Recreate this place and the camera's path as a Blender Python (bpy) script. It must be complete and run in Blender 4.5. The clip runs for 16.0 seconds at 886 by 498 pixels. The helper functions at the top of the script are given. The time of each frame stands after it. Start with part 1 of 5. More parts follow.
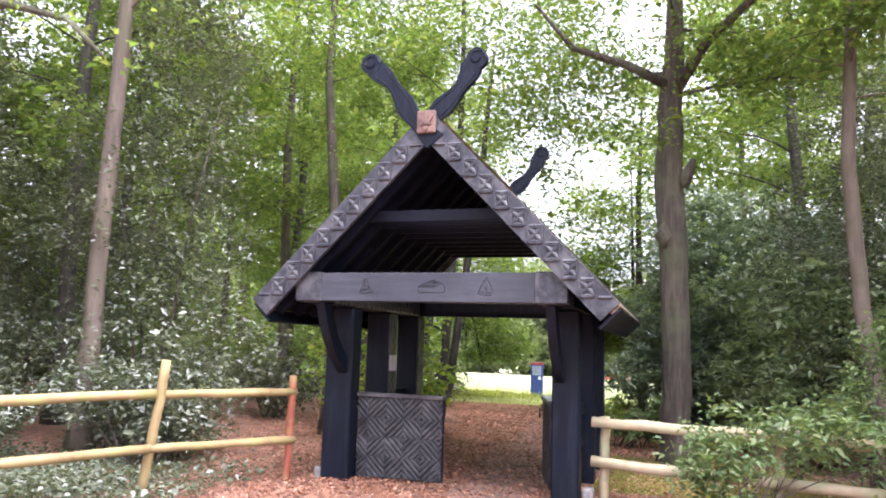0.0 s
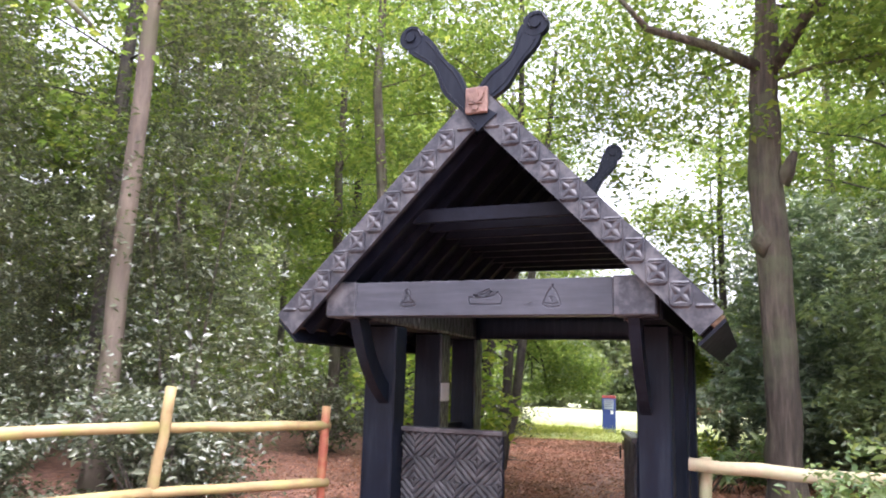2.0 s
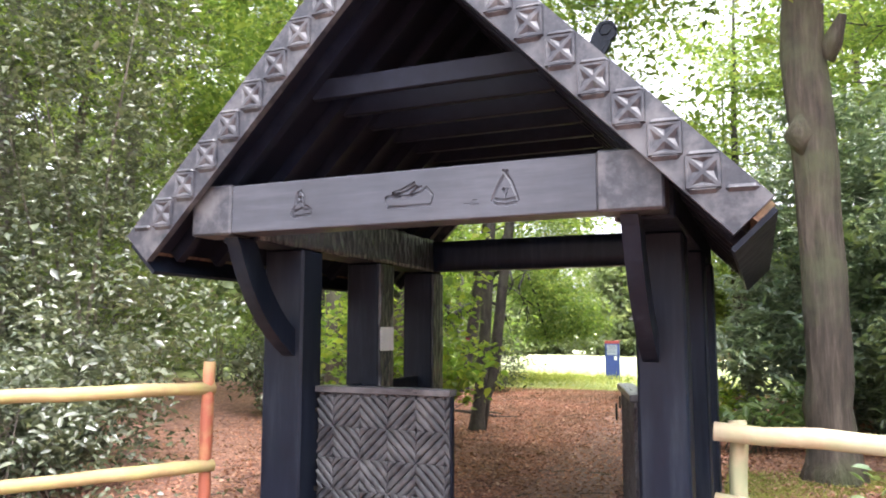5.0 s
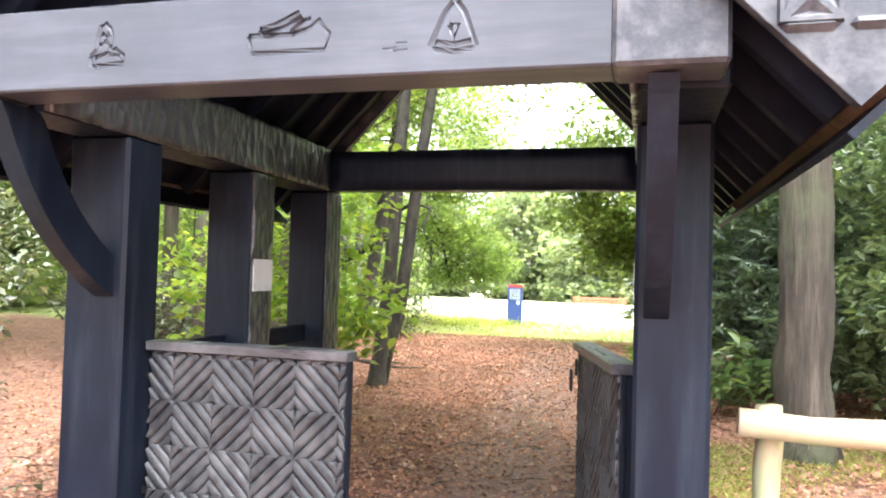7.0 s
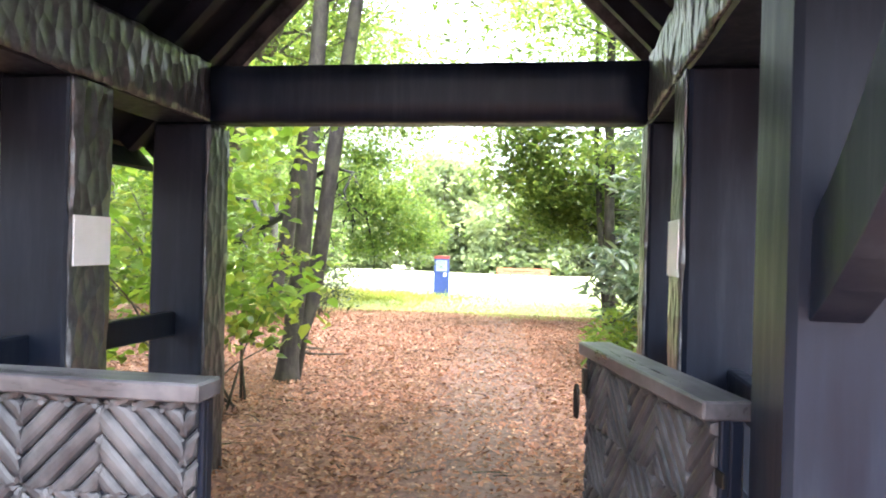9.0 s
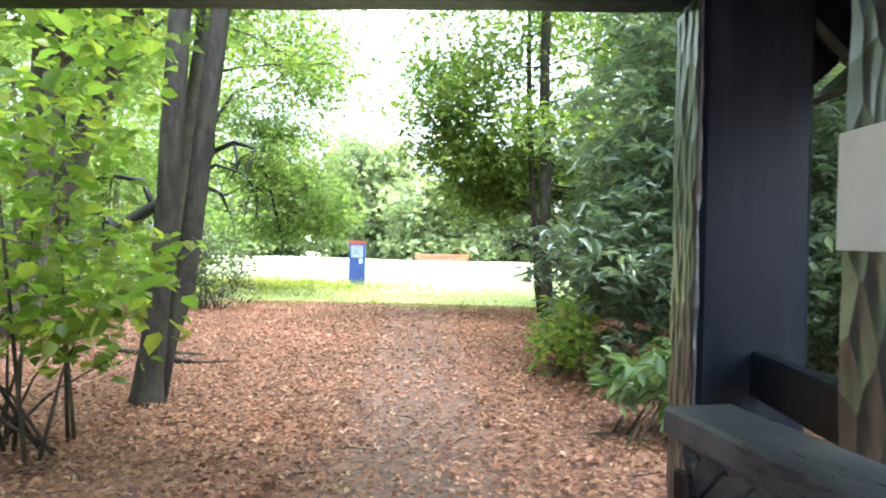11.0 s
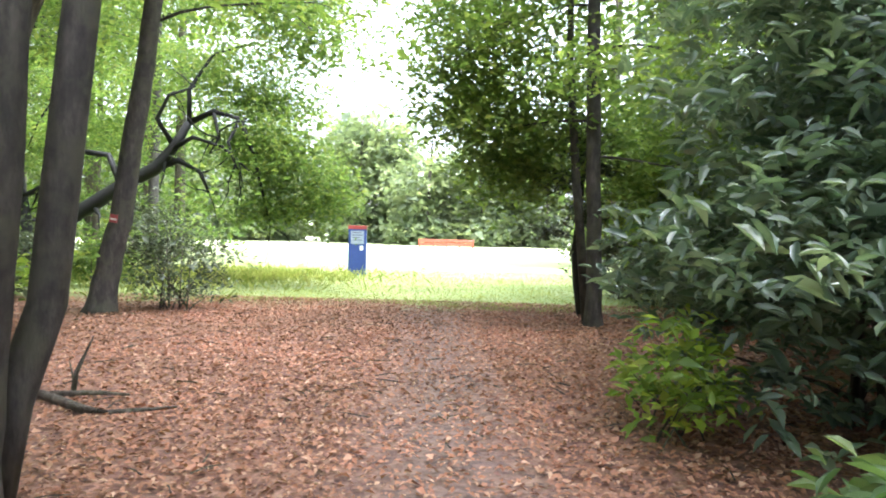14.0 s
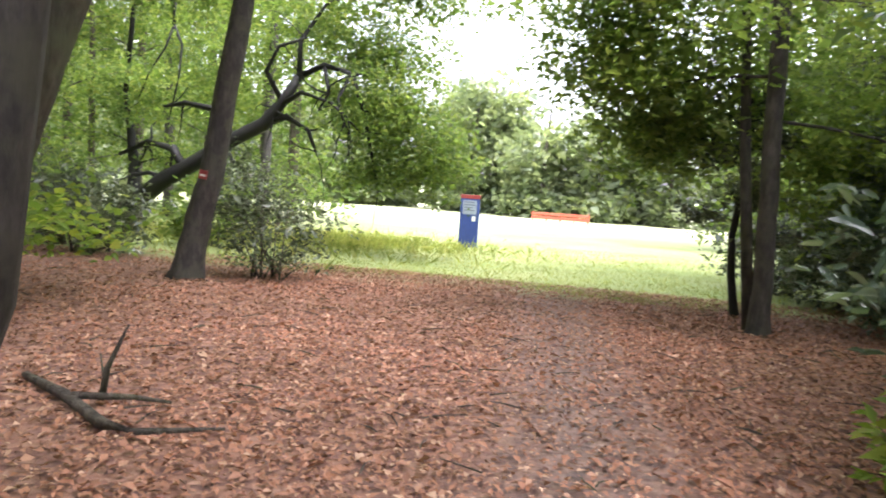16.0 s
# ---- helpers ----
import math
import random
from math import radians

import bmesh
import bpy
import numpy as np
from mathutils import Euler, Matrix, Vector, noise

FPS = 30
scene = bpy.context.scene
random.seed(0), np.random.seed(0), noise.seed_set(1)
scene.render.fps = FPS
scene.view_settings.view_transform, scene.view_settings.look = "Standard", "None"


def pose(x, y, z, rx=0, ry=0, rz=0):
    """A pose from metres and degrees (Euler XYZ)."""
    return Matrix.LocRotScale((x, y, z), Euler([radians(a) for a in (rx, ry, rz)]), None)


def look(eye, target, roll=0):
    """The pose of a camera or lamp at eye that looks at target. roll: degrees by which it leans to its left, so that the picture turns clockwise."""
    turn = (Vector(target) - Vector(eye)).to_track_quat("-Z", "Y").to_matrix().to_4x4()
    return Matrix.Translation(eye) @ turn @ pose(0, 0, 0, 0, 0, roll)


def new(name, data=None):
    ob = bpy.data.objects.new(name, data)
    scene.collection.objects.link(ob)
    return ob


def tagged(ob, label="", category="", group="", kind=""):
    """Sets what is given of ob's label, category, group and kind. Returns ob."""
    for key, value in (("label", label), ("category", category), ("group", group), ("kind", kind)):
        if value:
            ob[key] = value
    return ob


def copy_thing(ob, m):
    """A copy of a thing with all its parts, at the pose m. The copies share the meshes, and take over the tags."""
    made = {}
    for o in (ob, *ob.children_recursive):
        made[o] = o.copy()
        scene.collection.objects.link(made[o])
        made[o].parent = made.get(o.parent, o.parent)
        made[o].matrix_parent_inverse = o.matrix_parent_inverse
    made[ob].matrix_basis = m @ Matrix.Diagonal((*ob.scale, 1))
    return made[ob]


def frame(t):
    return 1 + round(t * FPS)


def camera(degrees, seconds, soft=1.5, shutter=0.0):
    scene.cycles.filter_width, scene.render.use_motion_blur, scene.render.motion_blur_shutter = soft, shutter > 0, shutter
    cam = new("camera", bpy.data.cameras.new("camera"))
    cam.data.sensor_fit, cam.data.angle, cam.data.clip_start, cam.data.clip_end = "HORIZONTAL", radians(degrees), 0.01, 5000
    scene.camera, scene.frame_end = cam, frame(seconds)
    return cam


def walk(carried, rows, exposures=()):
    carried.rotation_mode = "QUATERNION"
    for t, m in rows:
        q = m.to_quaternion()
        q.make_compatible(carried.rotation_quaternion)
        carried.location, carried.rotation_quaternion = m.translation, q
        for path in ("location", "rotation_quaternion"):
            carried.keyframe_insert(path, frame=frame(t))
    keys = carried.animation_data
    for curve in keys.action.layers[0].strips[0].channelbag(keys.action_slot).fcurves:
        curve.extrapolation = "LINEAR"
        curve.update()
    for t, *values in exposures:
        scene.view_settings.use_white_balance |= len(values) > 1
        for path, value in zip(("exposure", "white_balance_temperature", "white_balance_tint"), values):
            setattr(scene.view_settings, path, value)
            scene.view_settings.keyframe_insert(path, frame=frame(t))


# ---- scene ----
cam = camera(61.7, 16.0, soft=1.9, shutter=0.25)
PATH = [
    (0, (-0.485, 2.294, 1.657), (-1.087, 4.183, 1.919), 1.8),
    (0.5, (-0.555, 2.554, 1.618), (-1.133, 4.451, 1.872), 1.8),
    (1, (-0.638, 2.906, 1.575), (-1.257, 4.794, 1.804), 0.9),
    (1.5, (-0.719, 3.319, 1.584), (-1.509, 5.139, 1.837), 0.7),
    (2, (-0.843, 3.709, 1.563), (-1.606, 5.525, 1.909), 1.7),
    (2.5, (-0.904, 4.143, 1.575), (-1.57, 5.995, 1.934), 3.2),
    (3, (-0.924, 4.554, 1.573), (-1.654, 6.391, 1.878), 3.8),
    (3.5, (-1.028, 4.971, 1.534), (-1.79, 6.799, 1.818), 2.2),
    (4, (-1.054, 5.367, 1.551), (-1.805, 7.201, 1.824), 1.3),
    (4.2, (-1.037, 5.498, 1.522), (-1.81, 7.323, 1.792), 0.0),
    (6.3, (-1.614, 7.098, 1.481), (-2.322, 8.964, 1.617), 2.8),
    (6.5, (-1.702, 7.272, 1.49), (-2.297, 9.175, 1.638), 1.8),
    (7, (-1.832, 7.689, 1.459), (-2.356, 9.618, 1.524), 1.6),
    (7.5, (-1.953, 8.094, 1.483), (-2.468, 10.026, 1.498), 1.3),
    (8, (-2.126, 8.527, 1.464), (-2.5, 10.492, 1.5), 1.2),
    (8.2, (-2.175, 8.684, 1.449), (-2.493, 10.659, 1.444), 1.4),
    (10.3, (-2.495, 10.426, 1.378), (-2.809, 12.401, 1.371), 1.6),
    (10.5, (-2.519, 10.602, 1.344), (-2.825, 12.578, 1.346), 2.3),
    (11, (-2.569, 11.045, 1.345), (-2.66, 13.043, 1.307), 1.1),
    (11.5, (-2.628, 11.481, 1.303), (-2.818, 13.469, 1.188), 2.7),
    (12, (-2.733, 11.912, 1.293), (-3.022, 13.884, 1.136), 1.9),
    (12.5, (-2.859, 12.383, 1.275), (-3.042, 14.371, 1.144), 1.4),
    (13, (-2.872, 12.759, 1.297), (-3.13, 14.74, 1.192), 1.9),
    (13.5, (-2.978, 13.191, 1.273), (-3.294, 15.165, 1.224), -0.2),
    (14, (-2.933, 13.602, 1.331), (-3.028, 15.599, 1.251), 1.2),
    (14.5, (-2.967, 13.982, 1.359), (-3.211, 15.963, 1.23), 3.4),
    (15, (-3.049, 14.35, 1.356), (-3.284, 16.332, 1.23), 4.0),
    (15.5, (-3.136, 14.725, 1.331), (-3.371, 16.706, 1.189), 3.7),
    (16, (-3.234, 15.124, 1.317), (-3.616, 17.079, 1.145), 3.8),
]
walk(cam, [(t, look(eye, target, roll)) for t, eye, target, roll in PATH],
     [(0.0, 2.38, 6000, 25), (4.0, 2.6, 6250, 21), (6.5, 3.38, 6300, 12), (8.2, 4.0, 6100, 13), (10.5, 3.55, 5650, 9), (12.5, 3.22, 5450, -1), (14.0, 2.95, 5700, 12), (16.0, 2.6, 6050, 20)])


# ---- world and light ----
world = bpy.data.worlds.new("sky")
scene.world = world
world.use_nodes = True
wn, wl = world.node_tree.nodes, world.node_tree.links
wn.clear()
SUN_EL, SUN_ROT = 66.0, 115.0
sky = wn.new("ShaderNodeTexSky")
sky.sky_type, sky.sun_disc = "NISHITA", False
sky.sun_elevation, sky.sun_rotation = radians(SUN_EL), radians(SUN_ROT)
sky.air_density, sky.dust_density, sky.ozone_density = 1.0, 4.0, 0.6
pale = wn.new("ShaderNodeHueSaturation")
pale.inputs["Saturation"].default_value = 0.22
bg = wn.new("ShaderNodeBackground")
bg.inputs["Strength"].default_value = 0.15
wo = wn.new("ShaderNodeOutputWorld")
wl.new(sky.outputs[0], pale.inputs["Color"])
wl.new(pale.outputs[0], bg.inputs["Color"])
wl.new(bg.outputs[0], wo.inputs["Surface"])

sun = new("sun", bpy.data.lights.new("sun", "SUN"))
sun.data.energy, sun.data.angle, sun.data.color = 1.25, radians(75), (1.0, 0.98, 0.94)
_az, _el = radians(SUN_ROT), radians(SUN_EL)
sun.matrix_basis = look((0, 0, 30), (-math.sin(_az) * math.cos(_el), -math.cos(_az) * math.cos(_el), 30 - math.sin(_el)))


# ---- materials ----
def nodes_of(name):
    m = bpy.data.materials.new(name)
    m.use_nodes = True
    nt = m.node_tree
    return m, nt, nt.nodes["Principled BSDF"]


def link(nt, a, b):
    nt.links.new(a, b)


def noise_node(nt, scale, detail=5.0, rough=0.6, coord=None, stretch=None):
    tc = nt.nodes.new("ShaderNodeTexCoord")
    n = nt.nodes.new("ShaderNodeTexNoise")
    n.inputs["Scale"].default_value, n.inputs["Detail"].default_value, n.inputs["Roughness"].default_value = scale, detail, rough
    src = tc.outputs[coord or "Object"]
    if stretch:
        mp = nt.nodes.new("ShaderNodeMapping")
        mp.inputs["Scale"].default_value = stretch
        link(nt, src, mp.inputs["Vector"])
        src = mp.outputs[0]
    link(nt, src, n.inputs["Vector"])
    return n


def ramp(nt, fac, stops):
    r = nt.nodes.new("ShaderNodeValToRGB")
    el = r.color_ramp.elements
    while len(el) < len(stops):
        el.new(0.5)
    for e, (p, c) in zip(el, stops):
        e.position, e.color = p, (*c, 1)
    link(nt, fac, r.inputs["Fac"])
    return r


def mixc(nt, fac, a, b, mode="MIX"):
    m = nt.nodes.new("ShaderNodeMix")
    m.data_type, m.blend_type = "RGBA", mode
    if isinstance(fac, (int, float)):
        m.inputs[0].default_value = fac
    else:
        link(nt, fac, m.inputs[0])
    for sock, v in ((m.inputs[6], a), (m.inputs[7], b)):
        if isinstance(v, tuple):
            sock.default_value = (*v, 1)
        else:
            link(nt, v, sock)
    return m.outputs[2]


def bump_to(nt, bsdf, height, strength, distance, prev=None):
    b = nt.nodes.new("ShaderNodeBump")
    b.inputs["Strength"].default_value, b.inputs["Distance"].default_value = strength, distance
    link(nt, height, b.inputs["Height"])
    if prev is not None:
        link(nt, prev, b.inputs["Normal"])
    link(nt, b.outputs[0], bsdf.inputs["Normal"])
    return b.outputs[0]


def grain_mat(name, dark, mid, light, rough, scale=9.0, stretch=(1, 1, 0.12), bump=0.3, dist=0.006, stain=None, stain_scale=2.2, spec=0.5):
    """Timber or bark: stretched grain, blotches at a second scale, relief."""
    m, nt, b = nodes_of(name)
    g = noise_node(nt, scale, 8, 0.65, stretch=stretch)
    big = noise_node(nt, stain_scale, 4, 0.6)
    c = ramp(nt, g.outputs[0], [(0.3, dark), (0.5, mid), (0.72, light)]).outputs[0]
    if stain:
        f = ramp(nt, big.outputs[0], [(0.48, (0, 0, 0)), (0.66, (1, 1, 1))]).outputs[0]
        c = mixc(nt, f, c, stain)
    else:
        f = ramp(nt, big.outputs[0], [(0.3, (0.72, 0.72, 0.72)), (0.7, (1.15, 1.15, 1.15))]).outputs[0]
        c = mixc(nt, 1.0, c, f, "MULTIPLY")
    link(nt, c, b.inputs["Base Color"])
    r = ramp(nt, g.outputs[0], [(0.3, (rough - 0.1,) * 3), (0.7, (rough + 0.12,) * 3)])
    link(nt, r.outputs[0], b.inputs["Roughness"])
    b.inputs["Specular IOR Level"].default_value = spec
    bump_to(nt, b, g.outputs[0], bump, dist)
    return m


def hewn_mat(name):
    """Black painted timber with adze hollows."""
    m, nt, b = nodes_of(name)
    tc = nt.nodes.new("ShaderNodeTexCoord")
    mp = nt.nodes.new("ShaderNodeMapping")
    mp.inputs["Scale"].default_value = (1, 1.15, 0.6)
    v = nt.nodes.new("ShaderNodeTexVoronoi")
    v.inputs["Scale"].default_value = 13
    link(nt, tc.outputs["Object"], mp.inputs["Vector"])
    link(nt, mp.outputs[0], v.inputs["Vector"])
    g = noise_node(nt, 30, 5, 0.6)
    c = ramp(nt, g.outputs[0], [(0.35, (0.02, 0.021, 0.025)), (0.7, (0.065, 0.067, 0.072))])
    link(nt, c.outputs[0], b.inputs["Base Color"])
    b.inputs["Roughness"].default_value = 0.36
    b.inputs["Specular IOR Level"].default_value = 0.9
    n1 = bump_to(nt, b, v.outputs["Distance"], 0.9, 0.03)
    bump_to(nt, b, g.outputs[0], 0.25, 0.004, n1)
    return m


def leaf_mat(name, cols, trans, rough=0.45, spec=0.4, tboost=1.5):
    """Leaf: colour by leaf, light that passes through the blade, slight gloss."""
    m, nt, b = nodes_of(name)
    geo = nt.nodes.new("ShaderNodeNewGeometry")
    k = len(cols) - 1
    r = ramp(nt, geo.outputs["Random Per Island"], [(i / k, c) for i, c in enumerate(cols)])
    big = noise_node(nt, 0.55, 3, 0.5)
    f = ramp(nt, big.outputs[0], [(0.3, (0.7, 0.75, 0.7)), (0.7, (1.2, 1.15, 1.1))]).outputs[0]
    c = mixc(nt, 1.0, r.outputs[0], f, "MULTIPLY")
    link(nt, c, b.inputs["Base Color"])
    b.inputs["Roughness"].default_value, b.inputs["Specular IOR Level"].default_value = rough, spec
    tr = nt.nodes.new("ShaderNodeBsdfTranslucent")
    tc = mixc(nt, 1.0, c, (tboost * 1.15, tboost * 1.2, tboost * 0.62), "MULTIPLY")
    link(nt, tc, tr.inputs["Color"])
    mx = nt.nodes.new("ShaderNodeMixShader")
    mx.inputs[0].default_value = trans
    link(nt, b.outputs[0], mx.inputs[1])
    link(nt, tr.outputs[0], mx.inputs[2])
    link(nt, mx.outputs[0], nt.nodes["Material Output"].inputs["Surface"])
    return m


def plain_mat(name, col, rough=0.5, scale=12.0, vary=0.18, bump=0.1, metal=0.0):
    m, nt, b = nodes_of(name)
    g = noise_node(nt, scale, 6, 0.6)
    lo, hi = tuple(v * (1 - vary) for v in col), tuple(min(1, v * (1 + vary)) for v in col)
    link(nt, ramp(nt, g.outputs[0], [(0.3, lo), (0.7, hi)]).outputs[0], b.inputs["Base Color"])
    b.inputs["Roughness"].default_value, b.inputs["Metallic"].default_value = rough, metal
    bump_to(nt, b, g.outputs[0], bump, 0.004)
    return m


def ground_mat():
    """Brown leaf litter under the trees, worn path, grass on the open field."""
    m, nt, b = nodes_of("ground")
    fine = noise_node(nt, 26, 8, 0.7)
    mid = noise_node(nt, 5, 6, 0.65)
    big = noise_node(nt, 0.35, 4, 0.6)
    tc = nt.nodes.new("ShaderNodeTexCoord")
    v = nt.nodes.new("ShaderNodeTexVoronoi")
    v.inputs["Scale"].default_value = 17
    link(nt, tc.outputs["Object"], v.inputs["Vector"])
    leafy = ramp(nt, v.outputs["Color"], [(0.1, (0.10, 0.055, 0.045)), (0.4, (0.26, 0.13, 0.095)), (0.65, (0.36, 0.185, 0.125)), (0.95, (0.5, 0.31, 0.22))]).outputs[0]
    soil = ramp(nt, fine.outputs[0], [(0.3, (0.075, 0.048, 0.043)), (0.55, (0.19, 0.11, 0.085)), (0.75, (0.34, 0.21, 0.155))]).outputs[0]
    litter = mixc(nt, ramp(nt, mid.outputs[0], [(0.35, (0.2,) * 3), (0.65, (0.85,) * 3)]).outputs[0], soil, leafy)
    sp = nt.nodes.new("ShaderNodeSeparateXYZ")
    link(nt, tc.outputs["Object"], sp.inputs[0])
    off = nt.nodes.new("ShaderNodeMath")
    off.operation = "MULTIPLY_ADD"
    link(nt, sp.outputs["Y"], off.inputs[0])
    off.inputs[1].default_value = 0.075
    link(nt, sp.outputs["X"], off.inputs[2])
    away = nt.nodes.new("ShaderNodeMath")
    away.operation = "ADD"
    link(nt, off.outputs[0], away.inputs[0])
    away.inputs[1].default_value = 1.75
    mag = nt.nodes.new("ShaderNodeMath")
    mag.operation = "ABSOLUTE"
    link(nt, away.outputs[0], mag.inputs[0])
    lane = nt.nodes.new("ShaderNodeMapRange")
    lane.inputs["From Min"].default_value, lane.inputs["From Max"].default_value = 0.1, 0.75
    lane.inputs["To Min"].default_value, lane.inputs["To Max"].default_value = 0.5, 0.0
    link(nt, mag.outputs[0], lane.inputs["Value"])
    earth = ramp(nt, fine.outputs[0], [(0.3, (0.10, 0.08, 0.075)), (0.6, (0.22, 0.185, 0.17)), (0.8, (0.36, 0.32, 0.3))]).outputs[0]
    litter = mixc(nt, lane.outputs[0], litter, earth)
    grass = ramp(nt, fine.outputs[0], [(0.25, (0.14, 0.19, 0.06)), (0.5, (0.235, 0.295, 0.095)), (0.8, (0.35, 0.39, 0.16))]).outputs[0]
    dry = ramp(nt, mid.outputs[0], [(0.35, (0.27, 0.31, 0.12)), (0.7, (0.42, 0.42, 0.22))]).outputs[0]
    grass = mixc(nt, ramp(nt, big.outputs[0], [(0.4, (0, 0, 0)), (0.65, (0.8,) * 3)]).outputs[0], grass, dry)
    sep = nt.nodes.new("ShaderNodeSeparateXYZ")
    link(nt, tc.outputs["Object"], sep.inputs[0])
    # grass pales with distance: sky glare on the far field, put into the colour
    far_glare = nt.nodes.new("ShaderNodeMapRange")
    far_glare.inputs["From Min"].default_value, far_glare.inputs["From Max"].default_value = 44.0, 85.0
    link(nt, sep.outputs["Y"], far_glare.inputs["Value"])
    glare_grass = ramp(nt, fine.outputs[0], [(0.3, (0.36, 0.39, 0.20)), (0.7, (0.50, 0.52, 0.33))]).outputs[0]
    grass = mixc(nt, far_glare.outputs[0], grass, glare_grass)
    wob = nt.nodes.new("ShaderNodeMath")
    wob.operation = "MULTIPLY_ADD"
    link(nt, noise_node(nt, 0.6, 4, 0.6).outputs[0], wob.inputs[0])
    wob.inputs[1].default_value = 5.0
    link(nt, sep.outputs["Y"], wob.inputs[2])
    edge = nt.nodes.new("ShaderNodeMapRange")
    edge.inputs["From Min"].default_value, edge.inputs["From Max"].default_value = 27.6, 29.2
    link(nt, wob.outputs[0], edge.inputs["Value"])
    c = mixc(nt, edge.outputs[0], litter, grass)
    link(nt, c, b.inputs["Base Color"])
    b.inputs["Roughness"].default_value = 0.85
    b.inputs["Specular IOR Level"].default_value = 0.25
    n1 = bump_to(nt, b, v.outputs["Distance"], 0.5, 0.03)
    bump_to(nt, b, fine.outputs[0], 0.5, 0.02, n1)
    return m


# black paint, darkened in colour for the shade on faces turned from the sky
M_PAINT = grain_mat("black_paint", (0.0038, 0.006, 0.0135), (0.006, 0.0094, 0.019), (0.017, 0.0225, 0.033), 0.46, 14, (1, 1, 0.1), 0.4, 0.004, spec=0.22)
M_BATTEN = grain_mat("worn_batten_paint", (0.012, 0.014, 0.018), (0.027, 0.029, 0.034), (0.066, 0.068, 0.073), 0.42, 18, (1, 1, 0.6), 0.5, 0.005, stain=(0.07, 0.07, 0.075), stain_scale=6)
M_RAILTOP = grain_mat("worn_rail_paint", (0.026, 0.026, 0.031), (0.05, 0.05, 0.057), (0.10, 0.10, 0.108), 0.33, 14, (0.12, 1, 1), 0.3, 0.004, stain=(0.11, 0.11, 0.118), stain_scale=5)
# same black paint, lighter: open-sky light on the front beam is coloured in
M_BEAMLIT = grain_mat("skylit_beam_paint", (0.028, 0.031, 0.042), (0.04, 0.044, 0.057), (0.065, 0.07, 0.086), 0.4, 12, (0.1, 1, 1), 0.3, 0.004)
M_BARGE = grain_mat("worn_black_paint", (0.016, 0.018, 0.026), (0.032, 0.034, 0.044), (0.085, 0.087, 0.095), 0.42, 16, (1, 1, 1), 0.5, 0.006, stain=(0.10, 0.10, 0.108), stain_scale=4.5)
M_HEWN = hewn_mat("hewn_black_paint")
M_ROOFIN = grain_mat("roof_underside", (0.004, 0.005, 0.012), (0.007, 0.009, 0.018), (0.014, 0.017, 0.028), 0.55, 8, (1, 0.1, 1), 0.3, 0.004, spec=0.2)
M_SHINGLE = grain_mat("roof_covering", (0.10, 0.065, 0.045), (0.19, 0.125, 0.085), (0.30, 0.22, 0.14), 0.85, 20, (1, 1, 1), 0.7, 0.02, stain=(0.13, 0.14, 0.06))
M_PLAQUE = grain_mat("carved_plaque", (0.10, 0.06, 0.05), (0.20, 0.12, 0.095), (0.30, 0.2, 0.16), 0.6, 14, (1, 1, 1), 0.4, 0.006)
M_POLE = grain_mat("weathered_pole", (0.20, 0.135, 0.06), (0.32, 0.235, 0.11), (0.45, 0.355, 0.195), 0.7, 9, (0.25, 0.25, 0.25), 0.4, 0.006, stain=(0.30, 0.29, 0.10), stain_scale=3)
M_POLEGREY = grain_mat("grey_pole", (0.28, 0.22, 0.13), (0.44, 0.36, 0.23), (0.58, 0.5, 0.36), 0.75, 9, (0.25, 0.25, 0.25), 0.45, 0.008, stain=(0.33, 0.34, 0.2), stain_scale=3)
M_REDPOST = grain_mat("red_stained_post", (0.20, 0.055, 0.035), (0.31, 0.09, 0.05), (0.42, 0.17, 0.09), 0.65, 9, (1, 1, 0.15), 0.3, 0.005, stain=(0.40, 0.27, 0.12), stain_scale=2)
M_BARK = grain_mat("bark_grey_brown", (0.028, 0.023, 0.02), (0.086, 0.07, 0.056), (0.19, 0.155, 0.125), 0.88, 13, (1, 1, 0.11), 1.0, 0.09, stain=(0.12, 0.13, 0.075), stain_scale=1.1)
M_BARKSMOOTH = grain_mat("bark_smooth_dark", (0.014, 0.012, 0.011), (0.043, 0.037, 0.033), (0.10, 0.088, 0.077), 0.82, 14, (1, 1, 0.35), 0.8, 0.02, stain=(0.066, 0.062, 0.044), stain_scale=4.5)
M_BARKPALE = grain_mat("bark_pale", (0.07, 0.054, 0.044), (0.13, 0.104, 0.082), (0.21, 0.17, 0.135), 0.85, 7, (1, 1, 0.22), 0.8, 0.03, stain=(0.11, 0.10, 0.065), stain_scale=1.4)
M_BARKBLACK = grain_mat("bark_near_black", (0.005, 0.0045, 0.004), (0.010, 0.009, 0.008), (0.022, 0.02, 0.017), 0.7, 9, (1, 1, 0.3), 0.6, 0.02)
M_BEECH = leaf_mat("beech_leaf", [(0.078, 0.12, 0.04), (0.112, 0.168, 0.052), (0.148, 0.205, 0.062), (0.21, 0.238, 0.078)], 0.57)
M_EDGETREE = leaf_mat("edge_tree_leaf", [(0.10, 0.15, 0.055), (0.145, 0.205, 0.07), (0.19, 0.25, 0.085), (0.25, 0.285, 0.10)], 0.66)
M_HAZEL = leaf_mat("hazel_leaf", [(0.12, 0.19, 0.045), (0.18, 0.27, 0.065), (0.24, 0.32, 0.075), (0.34, 0.36, 0.085)], 0.6, 0.35)
M_HOLLY = leaf_mat("holly_leaf", [(0.068, 0.086, 0.062), (0.098, 0.119, 0.084), (0.14, 0.16, 0.116), (0.195, 0.215, 0.165)], 0.24, 0.22, 0.9)
